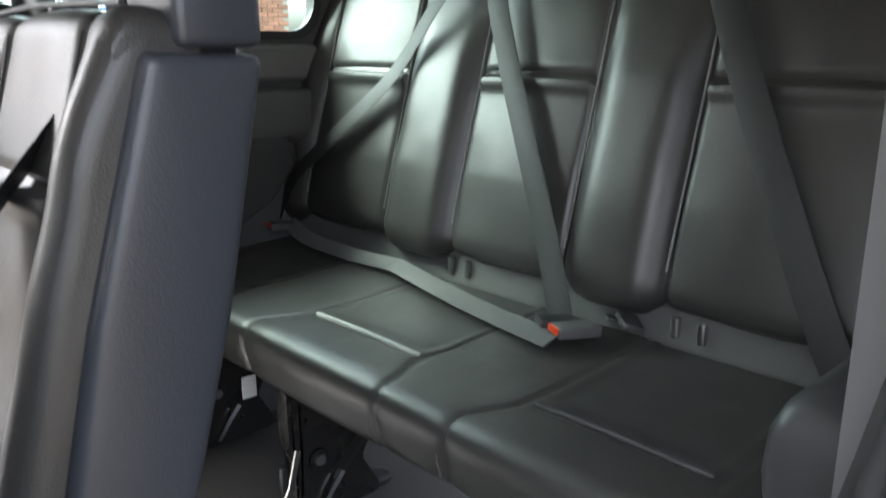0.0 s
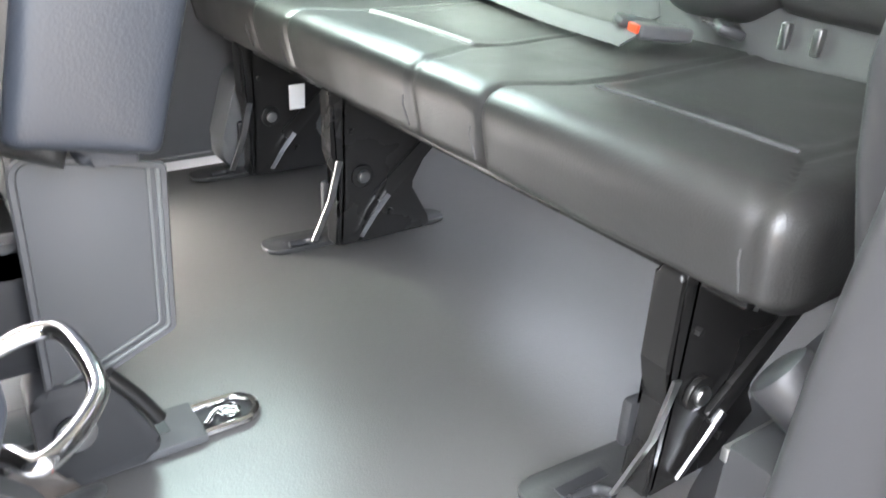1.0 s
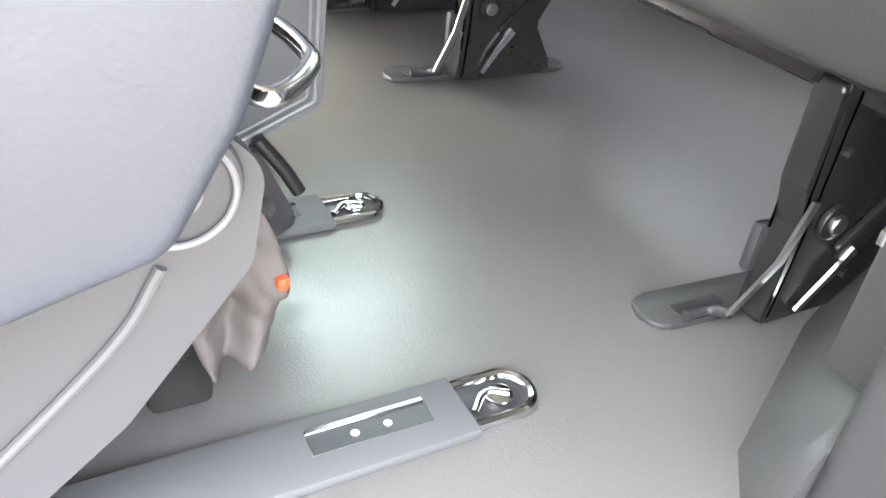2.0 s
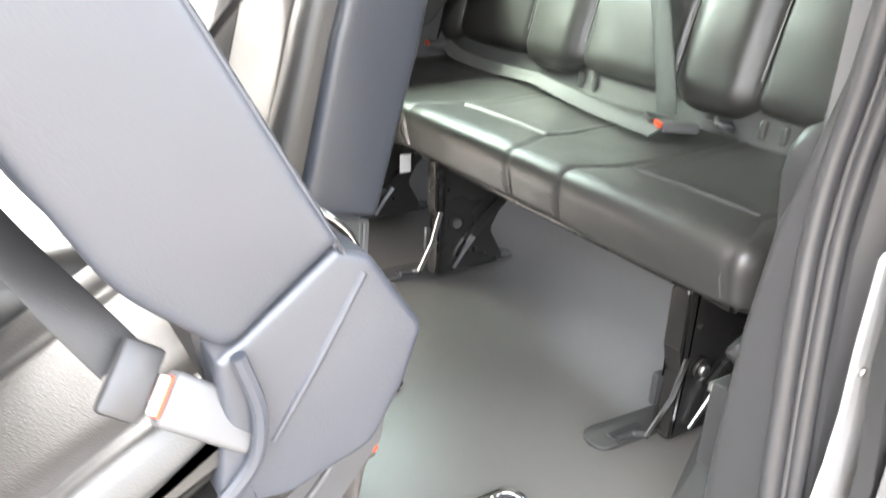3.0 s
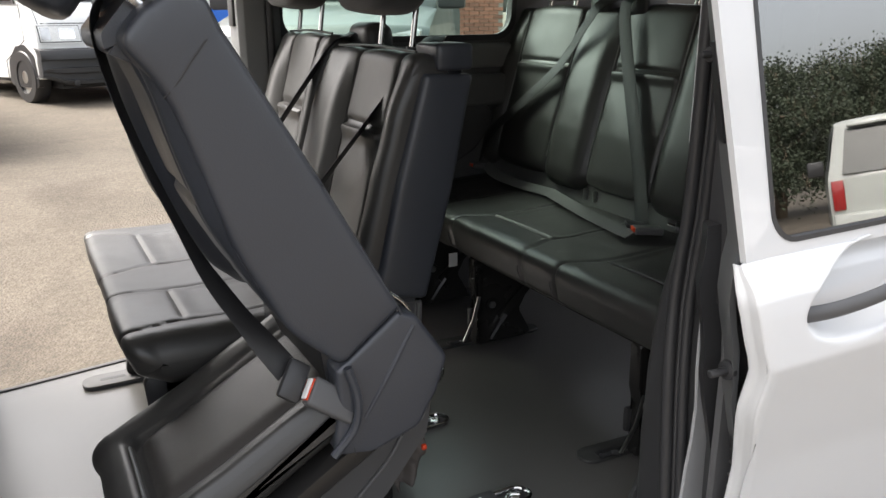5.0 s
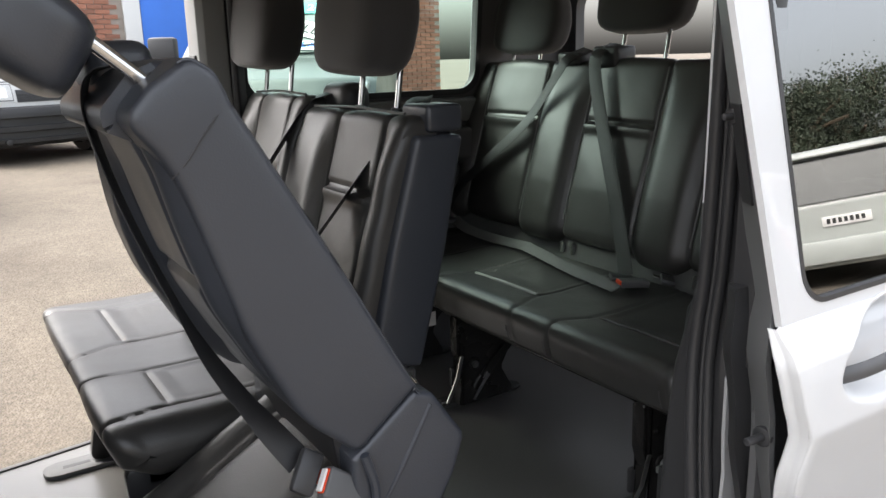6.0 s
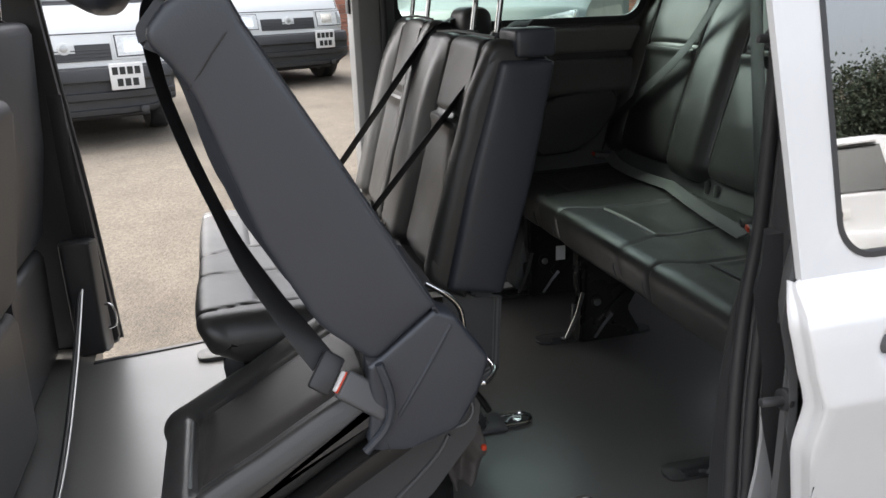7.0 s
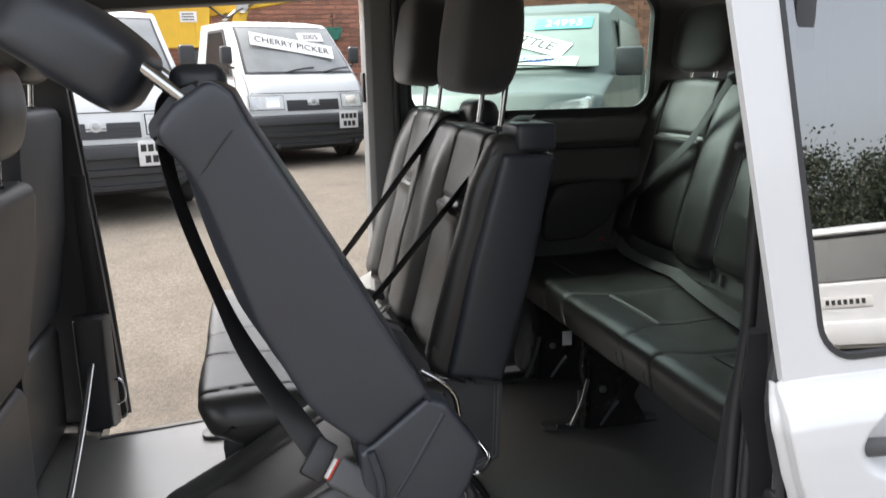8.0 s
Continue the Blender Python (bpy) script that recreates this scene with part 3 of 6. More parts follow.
def build_near_wall():
    w = thing("wall_near", "dark grey trimmed rear side of the van", "wall", (1.6, 0.05, 0), kind="structure")
    holed("inner_trim", box_loop(1.22, 2.2, 0.0, ROOF, 0.02), box_loop(1.32, 2.0, 0.88, 1.22, 0.06), 0.09, 0.125, TRIM, w)
    holed("outer_skin", box_loop(1.18, 2.2, -0.3, ROOF, 0.02), box_loop(1.25, 2.05, 0.80, 1.22, 0.06), -0.05, -0.02, PAINT, w)
    foot = [(1.13, 0.126), (1.145, 0.150), (1.21, 0.220), (1.42, 0.330), (1.58, 0.390), (1.80, 0.42), (2.19, 0.42), (2.19, 0.126)]
    mid = [(1.14, 0.126), (1.155, 0.146), (1.23, 0.200), (1.45, 0.290), (1.60, 0.350), (1.82, 0.38), (2.19, 0.38), (2.19, 0.126)]
    lid = [(1.15, 0.126), (1.165, 0.138), (1.26, 0.160), (1.50, 0.200), (1.66, 0.250), (1.84, 0.30), (2.19, 0.30), (2.19, 0.126)]
    rows = [[(x, y, 0.0) for x, y in foot], [(x, y, 0.10) for x, y in mid], [(x, y, 0.12 + 0.16 * step01(1.3, 1.8, x)) for x, y in lid]]
    q = len(foot)
    faces = [(j * q + i, j * q + (i + 1) % q, (j + 1) * q + (i + 1) % q, (j + 1) * q + i) for j in range(2) for i in range(q)] + [tuple(range(q)), tuple(range(2 * q, 3 * q))]
    solid("wheel_arch_cover", sum(rows, []), faces, ARCH, w, "grey moulded wheel arch cover")
    rbox("window_pane", (1.25, 2.05), (-0.036, -0.032), (0.80, 1.22), GLASS_DARK, w, 0, label="dark rear side glass").visible_shadow = False
    # padded bulge of the side trim beside the bench
    rows = [fillet([(x, 0.118), (x, y), (1.66, y), (1.66, 0.118)], [0, 0.028, 0.028, 0]) for z, y, x in BULGE]
    k = len(rows[0])
    verts = [(x, y, z) for (z, _, _), row in zip(BULGE, rows) for x, y in row]
    faces = [(j * k + i, j * k + i + 1, (j + 1) * k + i + 1, (j + 1) * k + i) for j in range(len(rows) - 1) for i in range(k - 1)]
    faces += [tuple(range(k)), tuple(range((len(rows) - 1) * k, len(rows) * k))]
    solid("side_bulge", verts, faces, TRIM_BLACK, w, "charcoal moulded armrest bulge")
    rbox("socket_box", (1.215, 1.30), (0.13, 0.19), (0.13, 0.255), TRIM_BLACK, w, 0.006)
    rbox("box_strip", (1.215, 1.30), (0.186, 0.192), (0.240, 0.252), STEEL, w, 0.001)
    disc("socket", (1.27, 0.175, 0.285), (-0.3, 0.8, 0.6), 0.026, 0.05, RUBBER, w, bevel=0.006)
    return w


def build_rear_wall():
    w = thing("wall_rear", "dark trimmed rear end of the van with a wide window", "wall", (2.2, 0.8, 0), kind="structure")
    holed("frame", box_loop(0.0, 1.64, -0.05, ROOF, 0.02), box_loop(0.16, 1.50, 0.55, 1.23, 0.08), 2.2, 2.24, TRIM, w, axis="x")
    return w


def build_front_wall():
    w = thing("wall_front", "dark dashboard end of the cab", "wall", (-1.5, 0.8, 0), kind="structure")
    holed("frame", box_loop(0.0, 1.64, -0.05, ROOF, 0.02), box_loop(0.12, 1.52, 0.62, 1.2, 0.1), -1.5, -1.46, TRIM_BLACK, w, axis="x")
    prism("dashboard", fillet([(-1.46, 0.1), (-1.1, 0.1), (-1.05, 0.5), (-1.2, 0.62), (-1.46, 0.62)], 0.05), 0.02, 1.6, TRIM_BLACK, w, bevel=0.02)
    return w


tagged(prism("header_far", [(-0.16, 1.185), (0.935, 1.250), (0.935, ROOF), (-0.16, ROOF)], 1.54, 1.62, TRIM_BLACK, bevel=0.01), "black trimmed head of the far doorway", "trim", kind="structure")
build_far_wall()
build_far_pillar()
build_b_pillar()
build_near_pillar()
build_near_wall()
build_rear_wall()
build_front_wall()


def build_sliding_door():
    d = thing("sliding_door", "silver white sliding van door slid fully open", "door", (1.6, -0.13, 0.3))

    def along(knots, z):
        for (za, a), (zb, b) in zip(knots, knots[1:]):
            if z >= zb:
                return a + (b - a) * (za - z) / (za - zb)
        return knots[-1][1]

    def skin_y(z):
        if z > 0.648:
            return -0.132 + 0.15 * (z - 0.648)
        return along(((0.648, -0.132), (0.642, -0.135), (0.631, -0.147), (0.618, -0.161), (0.605, -0.169), (0.58, -0.174), (0.54, -0.179), (0.511, -0.1825), (0.505, -0.1825), (0.498, -0.181), (0.44, -0.168), (0.32, -0.144), (-0.4, -0.050)), z)

    def edge_x(z):
        """The crease where the panel turns into the rolled lip."""
        if z > 0.648:
            return 1.066 - 0.09 * (z - 0.648)
        return along(((0.648, 1.060), (0.632, 1.056), (0.60, 1.052), (0.54, 1.065), (0.505, 1.076), (0.49, 1.078), (0.445, 1.078), (0.42, 1.082), (0.318, 1.112), (-0.4, 1.130)), z)

    # lower skin below the shoulder line, with a dished handle recess
    zs = [-0.32 + 0.02 * i for i in range(36)] + [0.40 + 0.006 * i for i in range(16)] + [0.494, 0.498, 0.502, 0.506, 0.510, 0.514, 0.52] + [0.526 + 0.003 * i for i in range(36)] + [0.634, 0.637, 0.640, 0.643, 0.646, 0.649]
    cx, cz, rx, rz = 1.305, 0.588, 0.165, 0.062
    xs = [1.10 + 0.0032 * i for i in range(132)] + [1.6, 1.75, 1.9, 2.05, 2.25]
    verts, faces = [], []
    k = 2 + len(xs)
    for z in zs:
        verts += [(edge_x(z), skin_y(z) + 0.004, z), (edge_x(z) + 0.004, skin_y(z), z)]
        for x in xs:
            r = math.hypot((x - cx) / rx, (z - cz - 0.14 * (x - cx)) / rz)
            dish = 0.050 * step01(1.0, 0.66, r)
            verts.append((x, skin_y(z) - 0.008 * math.sin(math.pi * (x - 1.10) / 1.15) + dish, z))
    for j in range(len(zs) - 1):
        for i in range(k - 1):
            faces.append((j * k + i, j * k + i + 1, (j + 1) * k + i + 1, (j + 1) * k + i))
    skin = solid("lower_skin", verts, faces, PAINT, d)
    skin.data.set_sharp_from_angle(angle=radians(100))
    mod = skin.modifiers.new("thick", "SOLIDIFY")
    mod.thickness, mod.offset = 0.004, -1
    # rolled lip along the leading edge: out of the panel, over a soft bead, back to a thin edge
    roll = [(0.005, 0.004), (0.001, 0.005), (0.0, 0.009), (0.0005, 0.015), (0.0, 0.019), (-0.003, 0.0225), (-0.005, 0.026), (-0.005, 0.030), (-0.002, 0.033), (0.003, 0.034), (0.012, 0.030), (0.014, 0.010)]
    zl = [-0.32, -0.1, 0.1, 0.2] + [0.24 + 0.02 * i for i in range(18)] + [0.594, 0.604, 0.612, 0.620, 0.627, 0.636, 0.644]
    kk = len(roll)
    verts, faces = [], []
    for z in zl:
        f = 0.2 + 0.8 * step01(0.648, 0.610, z)
        for dx, dy in roll:
            verts.append((edge_x(z) + dx * f, skin_y(z) + dy * (0.4 + 0.6 * f), z))
    for j in range(len(zl) - 1):
        faces += [(j * kk + i, j * kk + (i + 1) % kk, (j + 1) * kk + (i + 1) % kk, (j + 1) * kk + i) for i in range(kk)]
    faces += [tuple(range(kk)), tuple(range((len(zl) - 1) * kk, len(zl) * kk))]
    solid("edge_lip", verts, faces, PAINT, d, "rolled painted lip of the door")
    # window frame above the shoulder
    n = 6
    outer, inner = box_loop(1.066, 2.25, 0.645, 1.32, 0.003, n), box_loop(1.120, 2.15, 0.664, 1.24, 0.045, n)
    shear = lambda loop: [(x - 0.11 * (z - 0.648), z) for x, z in loop]
    bend = lambda p: slope(p) + 0.020 * step01(1.10, 1.05, p[0] + 0.11 * (p[1] - 0.648)) * step01(0.66, 0.74, p[1])
    outer, inner = shear(outer), shear(inner)
    slope = lambda p: 0.15 * max(0, p[1] - 0.648)
    holed("window_frame", outer, inner, -0.1325, -0.122, PAINT, d, off=bend)
    seal_in = shear(box_loop(1.127, 2.143, 0.671, 1.233, 0.04, n))
    holed("window_seal", inner, seal_in, -0.134, -0.110, RUBBER, d, off=slope)
    loop = seal_in
    v = [(p[0], -0.126 + slope(p), p[1]) for p in loop] + [(p[0], -0.122 + slope(p), p[1]) for p in loop]
    q = len(loop)
    solid("window_pane", v, [tuple(range(q)), tuple(range(q, 2 * q))] + [(i, (i + 1) % q, q + (i + 1) % q, q + i) for i in range(q)], GLASS_DARK, d, "dark tinted glass mirroring trees", smooth=False)
    # inner side of the door, seen at the leading edge
    def flange(name, z0, z1, x0, x1, ya, yb, mat, lab=""):
        """A strip up the leading edge, x0 to x1 behind the crease and ya to yb deep."""
        vs, fs, n = [], [], 24
        for j in range(n + 1):
            z = z0 + (z1 - z0) * j / n
            lean = 0.15 * max(0, z - 0.648)
            e = edge_x(z)
            o = 0.68 * (ya + 0.120)
            q = o + 0.68 * (yb - ya)
            vs += [(e + x0 + o, ya + lean, z), (e + x1 + o, ya + lean, z), (e + x1 + q, yb + lean, z), (e + x0 + q, yb + lean, z)]
        for j in range(n):
            fs += [(4 * j + i, 4 * j + (i + 1) % 4, 4 * j + 4 + (i + 1) % 4, 4 * j + 4 + i) for i in range(4)]
        fs += [(0, 1, 2, 3), (4 * n, 4 * n + 1, 4 * n + 2, 4 * n + 3)]
        return solid(name, vs, fs, mat, d, lab)
    flange("inner_edge", 0.355, 1.30, 0.002, 0.014, -0.120, -0.062, EDGE_GREY, "dark grey inner edge of the door")
    flange("lower_edge", -0.30, 0.353, 0.002, 0.014, -0.118, -0.062, TRIM_BLACK, "black plastic lower edge of the door")
    flange("edge_seal", -0.30, 0.68, -0.032, 0.012, -0.061, -0.036, RUBBER, "black rubber seal")
    for i in range(6):
        disc("drain_hole", (edge_x(0.3) + 0.024, -0.088, 0.325 - 0.022 * i), (-1, 0, 0), 0.003, 0.004, STEEL, d, 8)
    flange("lock_cover", 0.80, 0.93, -0.003, 0.003, -0.100, -0.070, TRIM_BLACK, "black lock cover")
    prism("inner_panel", [(1.11, -0.082), (2.2, -0.082), (2.2, -0.070), (1.11, -0.070)], -0.3, 0.66, TRIM, d, axis="z", bevel=0.004)
    pin = disc("guide_pin", (1.070, -0.106, 0.478), (-1, 0.1, 0), 0.006, 0.04, TRIM_BLACK, d, 14, 0.002)
    disc("guide_pin_collar", (1.084, -0.106, 0.478), (-1, 0, 0), 0.015, 0.010, RUBBER, pin, 18, 0.003)
    pin = disc("guide_pin", (1.063, -0.035, 0.913), (-1, 0.1, 0), 0.005, 0.022, TRIM_BLACK, d, 14, 0.002)
    disc("guide_pin_collar", (1.072, -0.035, 0.913), (-1, 0, 0), 0.011, 0.012, TRIM_BLACK, pin, 18, 0.003)
    # grab handle across the dished recess
    sweep("handle_bar", smooth_line([(1.140, -0.146, 0.564), (1.165, -0.160, 0.565), (1.22, -0.172, 0.569), (1.30, -0.178, 0.578), (1.38, -0.176, 0.590), (1.47, -0.155, 0.604)]), [(0.012 * math.cos(0.5236 * i), 0.008 * math.sin(0.5236 * i)) for i in range(12)], TRIM, d, (0, 0, 1), "dark grey grab handle")
    return d


build_sliding_door()

# ---- seats ----
def headrest(parent, c, up, size, posts, post_to, mat=FABRIC, label="", k=4.0, shift=0.0):
    """c: its middle; up: its own upright in xz; posts: their y; post_to: how far below the middle they end."""
    u = Vector((up[0], 0, up[1])).normalized()
    f = Vector((-u.z, 0, u.x))
    w, t, h = size
    bm = bmesh.new()
    bmesh.ops.create_cube(bm, size=1)
    bmesh.ops.subdivide_edges(bm, edges=bm.edges[:], cuts=9, use_grid_fill=True)
    for v in bm.verts:
        p = v.co * 2
        q = p.copy()
        r = (abs(p.x) ** k + abs(p.y) ** k + abs(p.z) ** k) ** (1 / k)
        q = p / r
        y, th, hh = q.y * w / 2, q.x * t / 2, q.z * h / 2
        y *= 1 - 0.10 * max(0, q.z) - 0.03 * max(0, -q.z)
        th *= 1 - 0.12 * abs(q.z)
        th += 0.012 * (q.z * q.z) * (1 if q.x > 0 else 0.4)
        v.co = Vector(c) + Vector((0, y, 0)) + f * th + u * hh
    head = part("headrest", bm, mat, parent, label)
    for py in posts:
        a = Vector((c[0] + shift, py, c[2])) - u * (h * 0.36)
        b = Vector((c[0] + shift, py, c[2])) - u * post_to
        tube("post", [a, b], 0.0065, CHROME, head, "chrome post")
        disc("collar", b + u * 0.004, u, 0.013, 0.012, TRIM_BLACK, head, 16, 0.003)
    return head


def buckle(parent, at, along, up, press=True, name="belt_buckle", size=1.0):
    """A belt buckle: a dark grey shell with an orange red button at its mouth."""
    a, u = Vector(along).normalized(), Vector(up).normalized()
    s = a.cross(u).normalized()
    u = s.cross(a)
    m = Matrix(((a.x, s.x, u.x, at[0]), (a.y, s.y, u.y, at[1]), (a.z, s.z, u.z, at[2]), (0, 0, 0, 1)))
    k = size
    b = rbox(name, (-0.045 * k, 0.03 * k), (-0.020 * k, 0.020 * k), (-0.009 * k, 0.010 * k), TRIM, parent, 0.005 * k, 3, m=m)
    deep = 0.006 if press else 0.000
    rbox("button", ((0.031 - deep) * k, (0.034 if press else 0.0325) * k), (-0.015 * k, 0.015 * k), (-0.002 * k, (0.0085 if press else 0.0100) * k), ORANGE, b, 0.0012 * k, 2, "orange red release button", m=m)
    if not press:
        # A chrome plate in matt white: its bright highlight is in the colour.
        rbox("mouth_plate", (0.0328 * k, 0.0365 * k), (-0.014 * k, 0.014 * k), (-0.001 * k, 0.0085 * k), PAPER, b, 0.001, 1, "latch plate with its highlight painted white", m=m)
    return b


def tongue(parent, at, along, up):
    a, u = Vector(along).normalized(), Vector(up).normalized()
    s = a.cross(u).normalized()
    u = s.cross(a)
    m = Matrix(((a.x, s.x, u.x, at[0]), (a.y, s.y, u.y, at[1]), (a.z, s.z, u.z, at[2]), (0, 0, 0, 1)))
    t = rbox("belt_tongue", (-0.022, 0.014), (-0.031, 0.031), (-0.007, 0.007), TRIM_BLACK, parent, 0.005, 2, m=m)
    rbox("tongue_plate", (0.012, 0.034), (-0.011, 0.011), (-0.0015, 0.0015), CHROME, t, 0.0008, 1, m=m)
    return t


def cushion_depth(front, seats, seams):
    """seats: (y of the insert's near and far edges); seams: the same lines where they run down the front."""
    crease = front + 0.132

    def d(y, x, z, s):
        out = 0.0
        bend = step01(front + 0.03, crease, x)
        for (a, b), (sa, sb) in zip(seats, seams):
            ya, yb = sa + (a - sa) * bend, sb + (b - sb) * bend
            out -= 0.004 * groove(y - ya, 0.0045) + 0.004 * groove(y - yb, 0.0045)
            mid, half = (ya + yb) / 2, (yb - ya) / 2
            puff = max(0.0, 1 - ((y - mid) / half) ** 4) if abs(y - mid) < half else 0.0
            if z > 0.3:
                inside = step01(0, 0.03, y - ya) * step01(0, 0.03, yb - y)
                out -= 0.006 * groove(x - crease, 0.005) * inside
                out += (0.003 * puff) * (1 if x < crease else 0.5)
                if x > crease:
                    out -= 0.005 * inside * step01(crease, crease + 0.05, x)
        out += 0.0016 * noise.noise(Vector((x * 14, y * 14, z * 14)))
        return out
    return d


def back_depth(lines, cross, top, bolster, base_x, lean=0.28):
    """lines: (near, far) edges of each insert; cross: the height of the crosswise crease."""
    def d(y, x, z, s):
        out, in_any = 0.0, 0.0
        for a, b in lines:
            out -= 0.009 * groove(y - a, 0.006) + 0.009 * groove(y - b, 0.006)
            inside = step01(-0.001, 0.004, y - a) * step01(-0.001, 0.004, b - y)
            mid, half = (a + b) / 2, (b - a) / 2
            puff = max(0.0, 1 - ((y - mid) / half) ** 2) if abs(y - mid) < half else 0.0
            out += inside * 0.008 * puff
            out -= inside * 0.011 * groove(z - cross, 0.006)
            out += inside * 0.010 * groove(z - cross + 0.016, 0.013)
            in_any = max(in_any, inside)
        away = min(min(abs(y - a), abs(y - b)) for a, b in lines)
        out += (1 - in_any) * bolster * (1 - math.exp(-(away / 0.03) ** 2)) * step01(top, top - 0.2, z)
        out += 0.0018 * noise.noise(Vector((x * 12, y * 12, z * 12)))
        return out
    return d


def seam_thread(name, f, t0, t1, parent, r=0.0016, mat=None, n=14):
    return tube(name, [f(t0 + (t1 - t0) * i / n) for i in range(n + 1)], r, mat or THREAD, parent, n=6, curve=False)


def seat_leg(parent, y, x=1.40, top=0.285):
    """A folding bench leg: steel cheeks with a pivot bolt, a pull bar, on a floor plate with a slot."""
    leg = prism("leg", fillet([(x - 0.058, top), (x - 0.03, top), (x - 0.03, 0.12), (x - 0.036, 0.012), (x - 0.050, 0.012), (x - 0.042, 0.13), (x - 0.056, 0.18)], 0.008),
                y - 0.034, y - 0.002, METAL, parent, bevel=0.006, seg=3)
    prism("cheek", fillet([(x - 0.034, top), (x + 0.12, top), (x + 0.155, 0.20), (x + 0.10, 0.10), (x + 0.15, 0.012), (x - 0.04, 0.012), (x - 0.034, 0.12)], [0.002, 0.014, 0.014, 0.014, 0.014, 0.002, 0.002]), y - 0.034, y - 0.027, METAL, leg, bevel=0.002)
    prism("cheek", fillet([(x - 0.034, top), (x + 0.12, top), (x + 0.155, 0.20), (x + 0.10, 0.10), (x + 0.15, 0.012), (x - 0.04, 0.012), (x - 0.034, 0.12)], [0.002, 0.014, 0.014, 0.014, 0.014, 0.002, 0.002]), y + 0.000, y + 0.007, METAL, leg, bevel=0.002)
    prism("brace", fillet([(x + 0.02, 0.10), (x + 0.15, 0.21), (x + 0.165, 0.19), (x + 0.04, 0.075)], 0.006), y - 0.042, y - 0.035, METAL, leg, bevel=0.002)
    disc("pivot_washer", (x, y - 0.038, 0.135), (0, -1, 0), 0.020, 0.007, METAL, leg, 24, 0.002)
    disc("pivot_bolt", (x, y - 0.044, 0.135), (0, -1, 0), 0.011, 0.008, STEEL, leg, 20, 0.003)
    disc("small_bolt", (x + 0.055, y - 0.039, 0.060), (0, -1, 0), 0.006, 0.009, METAL, leg, 6, 0.001)
    disc("small_bolt", (x - 0.02, y - 0.037, 0.215), (0, -1, 0), 0.005, 0.008, METAL, leg, 6, 0.001)
    flat = [(-0.0055, -0.002), (0.0055, -0.002), (0.0055, 0.002), (-0.0055, 0.002)]
    sweep("pull_bar", [(x - 0.044, y - 0.041, 0.168), (x - 0.060, y - 0.038, 0.10), (x - 0.082, y - 0.020, 0.026)], flat, STEEL, leg, (1, 0, 0.3), "dull steel flat pull bar")
    sweep("rear_bar", [(x + 0.048, y - 0.044, 0.095), (x + 0.022, y - 0.044, 0.065), (x - 0.004, y - 0.040, 0.024)], flat, CHROME, leg, (1, 0, 0.6), "bright flat bar")
    tube("hook", [(x - 0.080, y - 0.020, 0.026), (x - 0.088, y + 0.002, 0.017), (x - 0.118, y + 0.004, 0.016)], 0.006, RUBBER, leg)
    rbox("stop_block", (x - 0.056, x - 0.030), (y - 0.003, y + 0.012), (0.06, 0.12), RUBBER, leg, 0.006)
    plate = prism("floor_plate", fillet([(x - 0.154, y + 0.004), (x + 0.20, y - 0.014), (x + 0.20, y + 0.040), (x - 0.154, y + 0.062)], 0.026), 0.0005, 0.009, PLATE, leg, axis="z", bevel=0.003)
    rbox("slot", (x - 0.118, x - 0.05), (y + 0.014, y + 0.030), (0.0086, 0.0102), RUBBER, plate, 0.0004, 1)
    return leg


def floor_anchor(x, y, rail=0.0, label=""):
    """A flush floor fixing: a steel ring round a recessed stud, with a grey rail cover towards the front."""
    a = thing("floor_anchor", label, "floor anchor", (x, y, 0), "floor anchors")
    n = 24
    loop = [(x + 0.024 * math.cos(radians(-90 + 180 * i / n)), y + 0.026 * math.sin(radians(-90 + 180 * i / n)), 0.006) for i in range(n + 1)]
    loop = [(x - 0.05, y - 0.026, 0.006)] + loop + [(x - 0.05, y + 0.026, 0.006)]
    sweep("ring", loop, ring(0.0055, 8), CHROME, a, None, "bright steel ring")
    prism("recess", fillet([(x - 0.05, y - 0.024), (x, y - 0.024), (x + 0.022, y - 0.012), (x + 0.022, y + 0.012), (x, y + 0.024), (x - 0.05, y + 0.024)], 0.008), 0.0008, 0.003, RUBBER, a, axis="z", bevel=0.0008)
    disc("stud", (x - 0.008, y, 0.006), (0, 0, 1), 0.014, 0.008, CHROME, a, 20, 0.003)
    tube("stud_bar", [(x - 0.04, y - 0.012, 0.007), (x - 0.02, y + 0.006, 0.008), (x, y - 0.004, 0.009)], 0.004, CHROME, a)
    if rail:
        cover = rbox("rail_cover", (x - 0.05 - rail, x - 0.045), (y - 0.036, y + 0.036), (0.0005, 0.012), TRIM, a, 0.003)
        rbox("slot", (x - 0.19, x - 0.08), (y - 0.010, y + 0.012), (0.0118, 0.0128), RUBBER, cover, 0.0004, 1)
        rbox("slot_lip", (x - 0.19, x - 0.08), (y + 0.012, y + 0.018), (0.0118, 0.0155), CHROME, cover, 0.0008, 1)
        disc("screw", (x - 0.12, y, 0.0135), (0, 0, 1), 0.004, 0.002, STEEL, cover, 10)
        disc("screw", (x - 0.15, y, 0.0135), (0, 0, 1), 0.004, 0.002, STEEL, cover, 10)
    return a


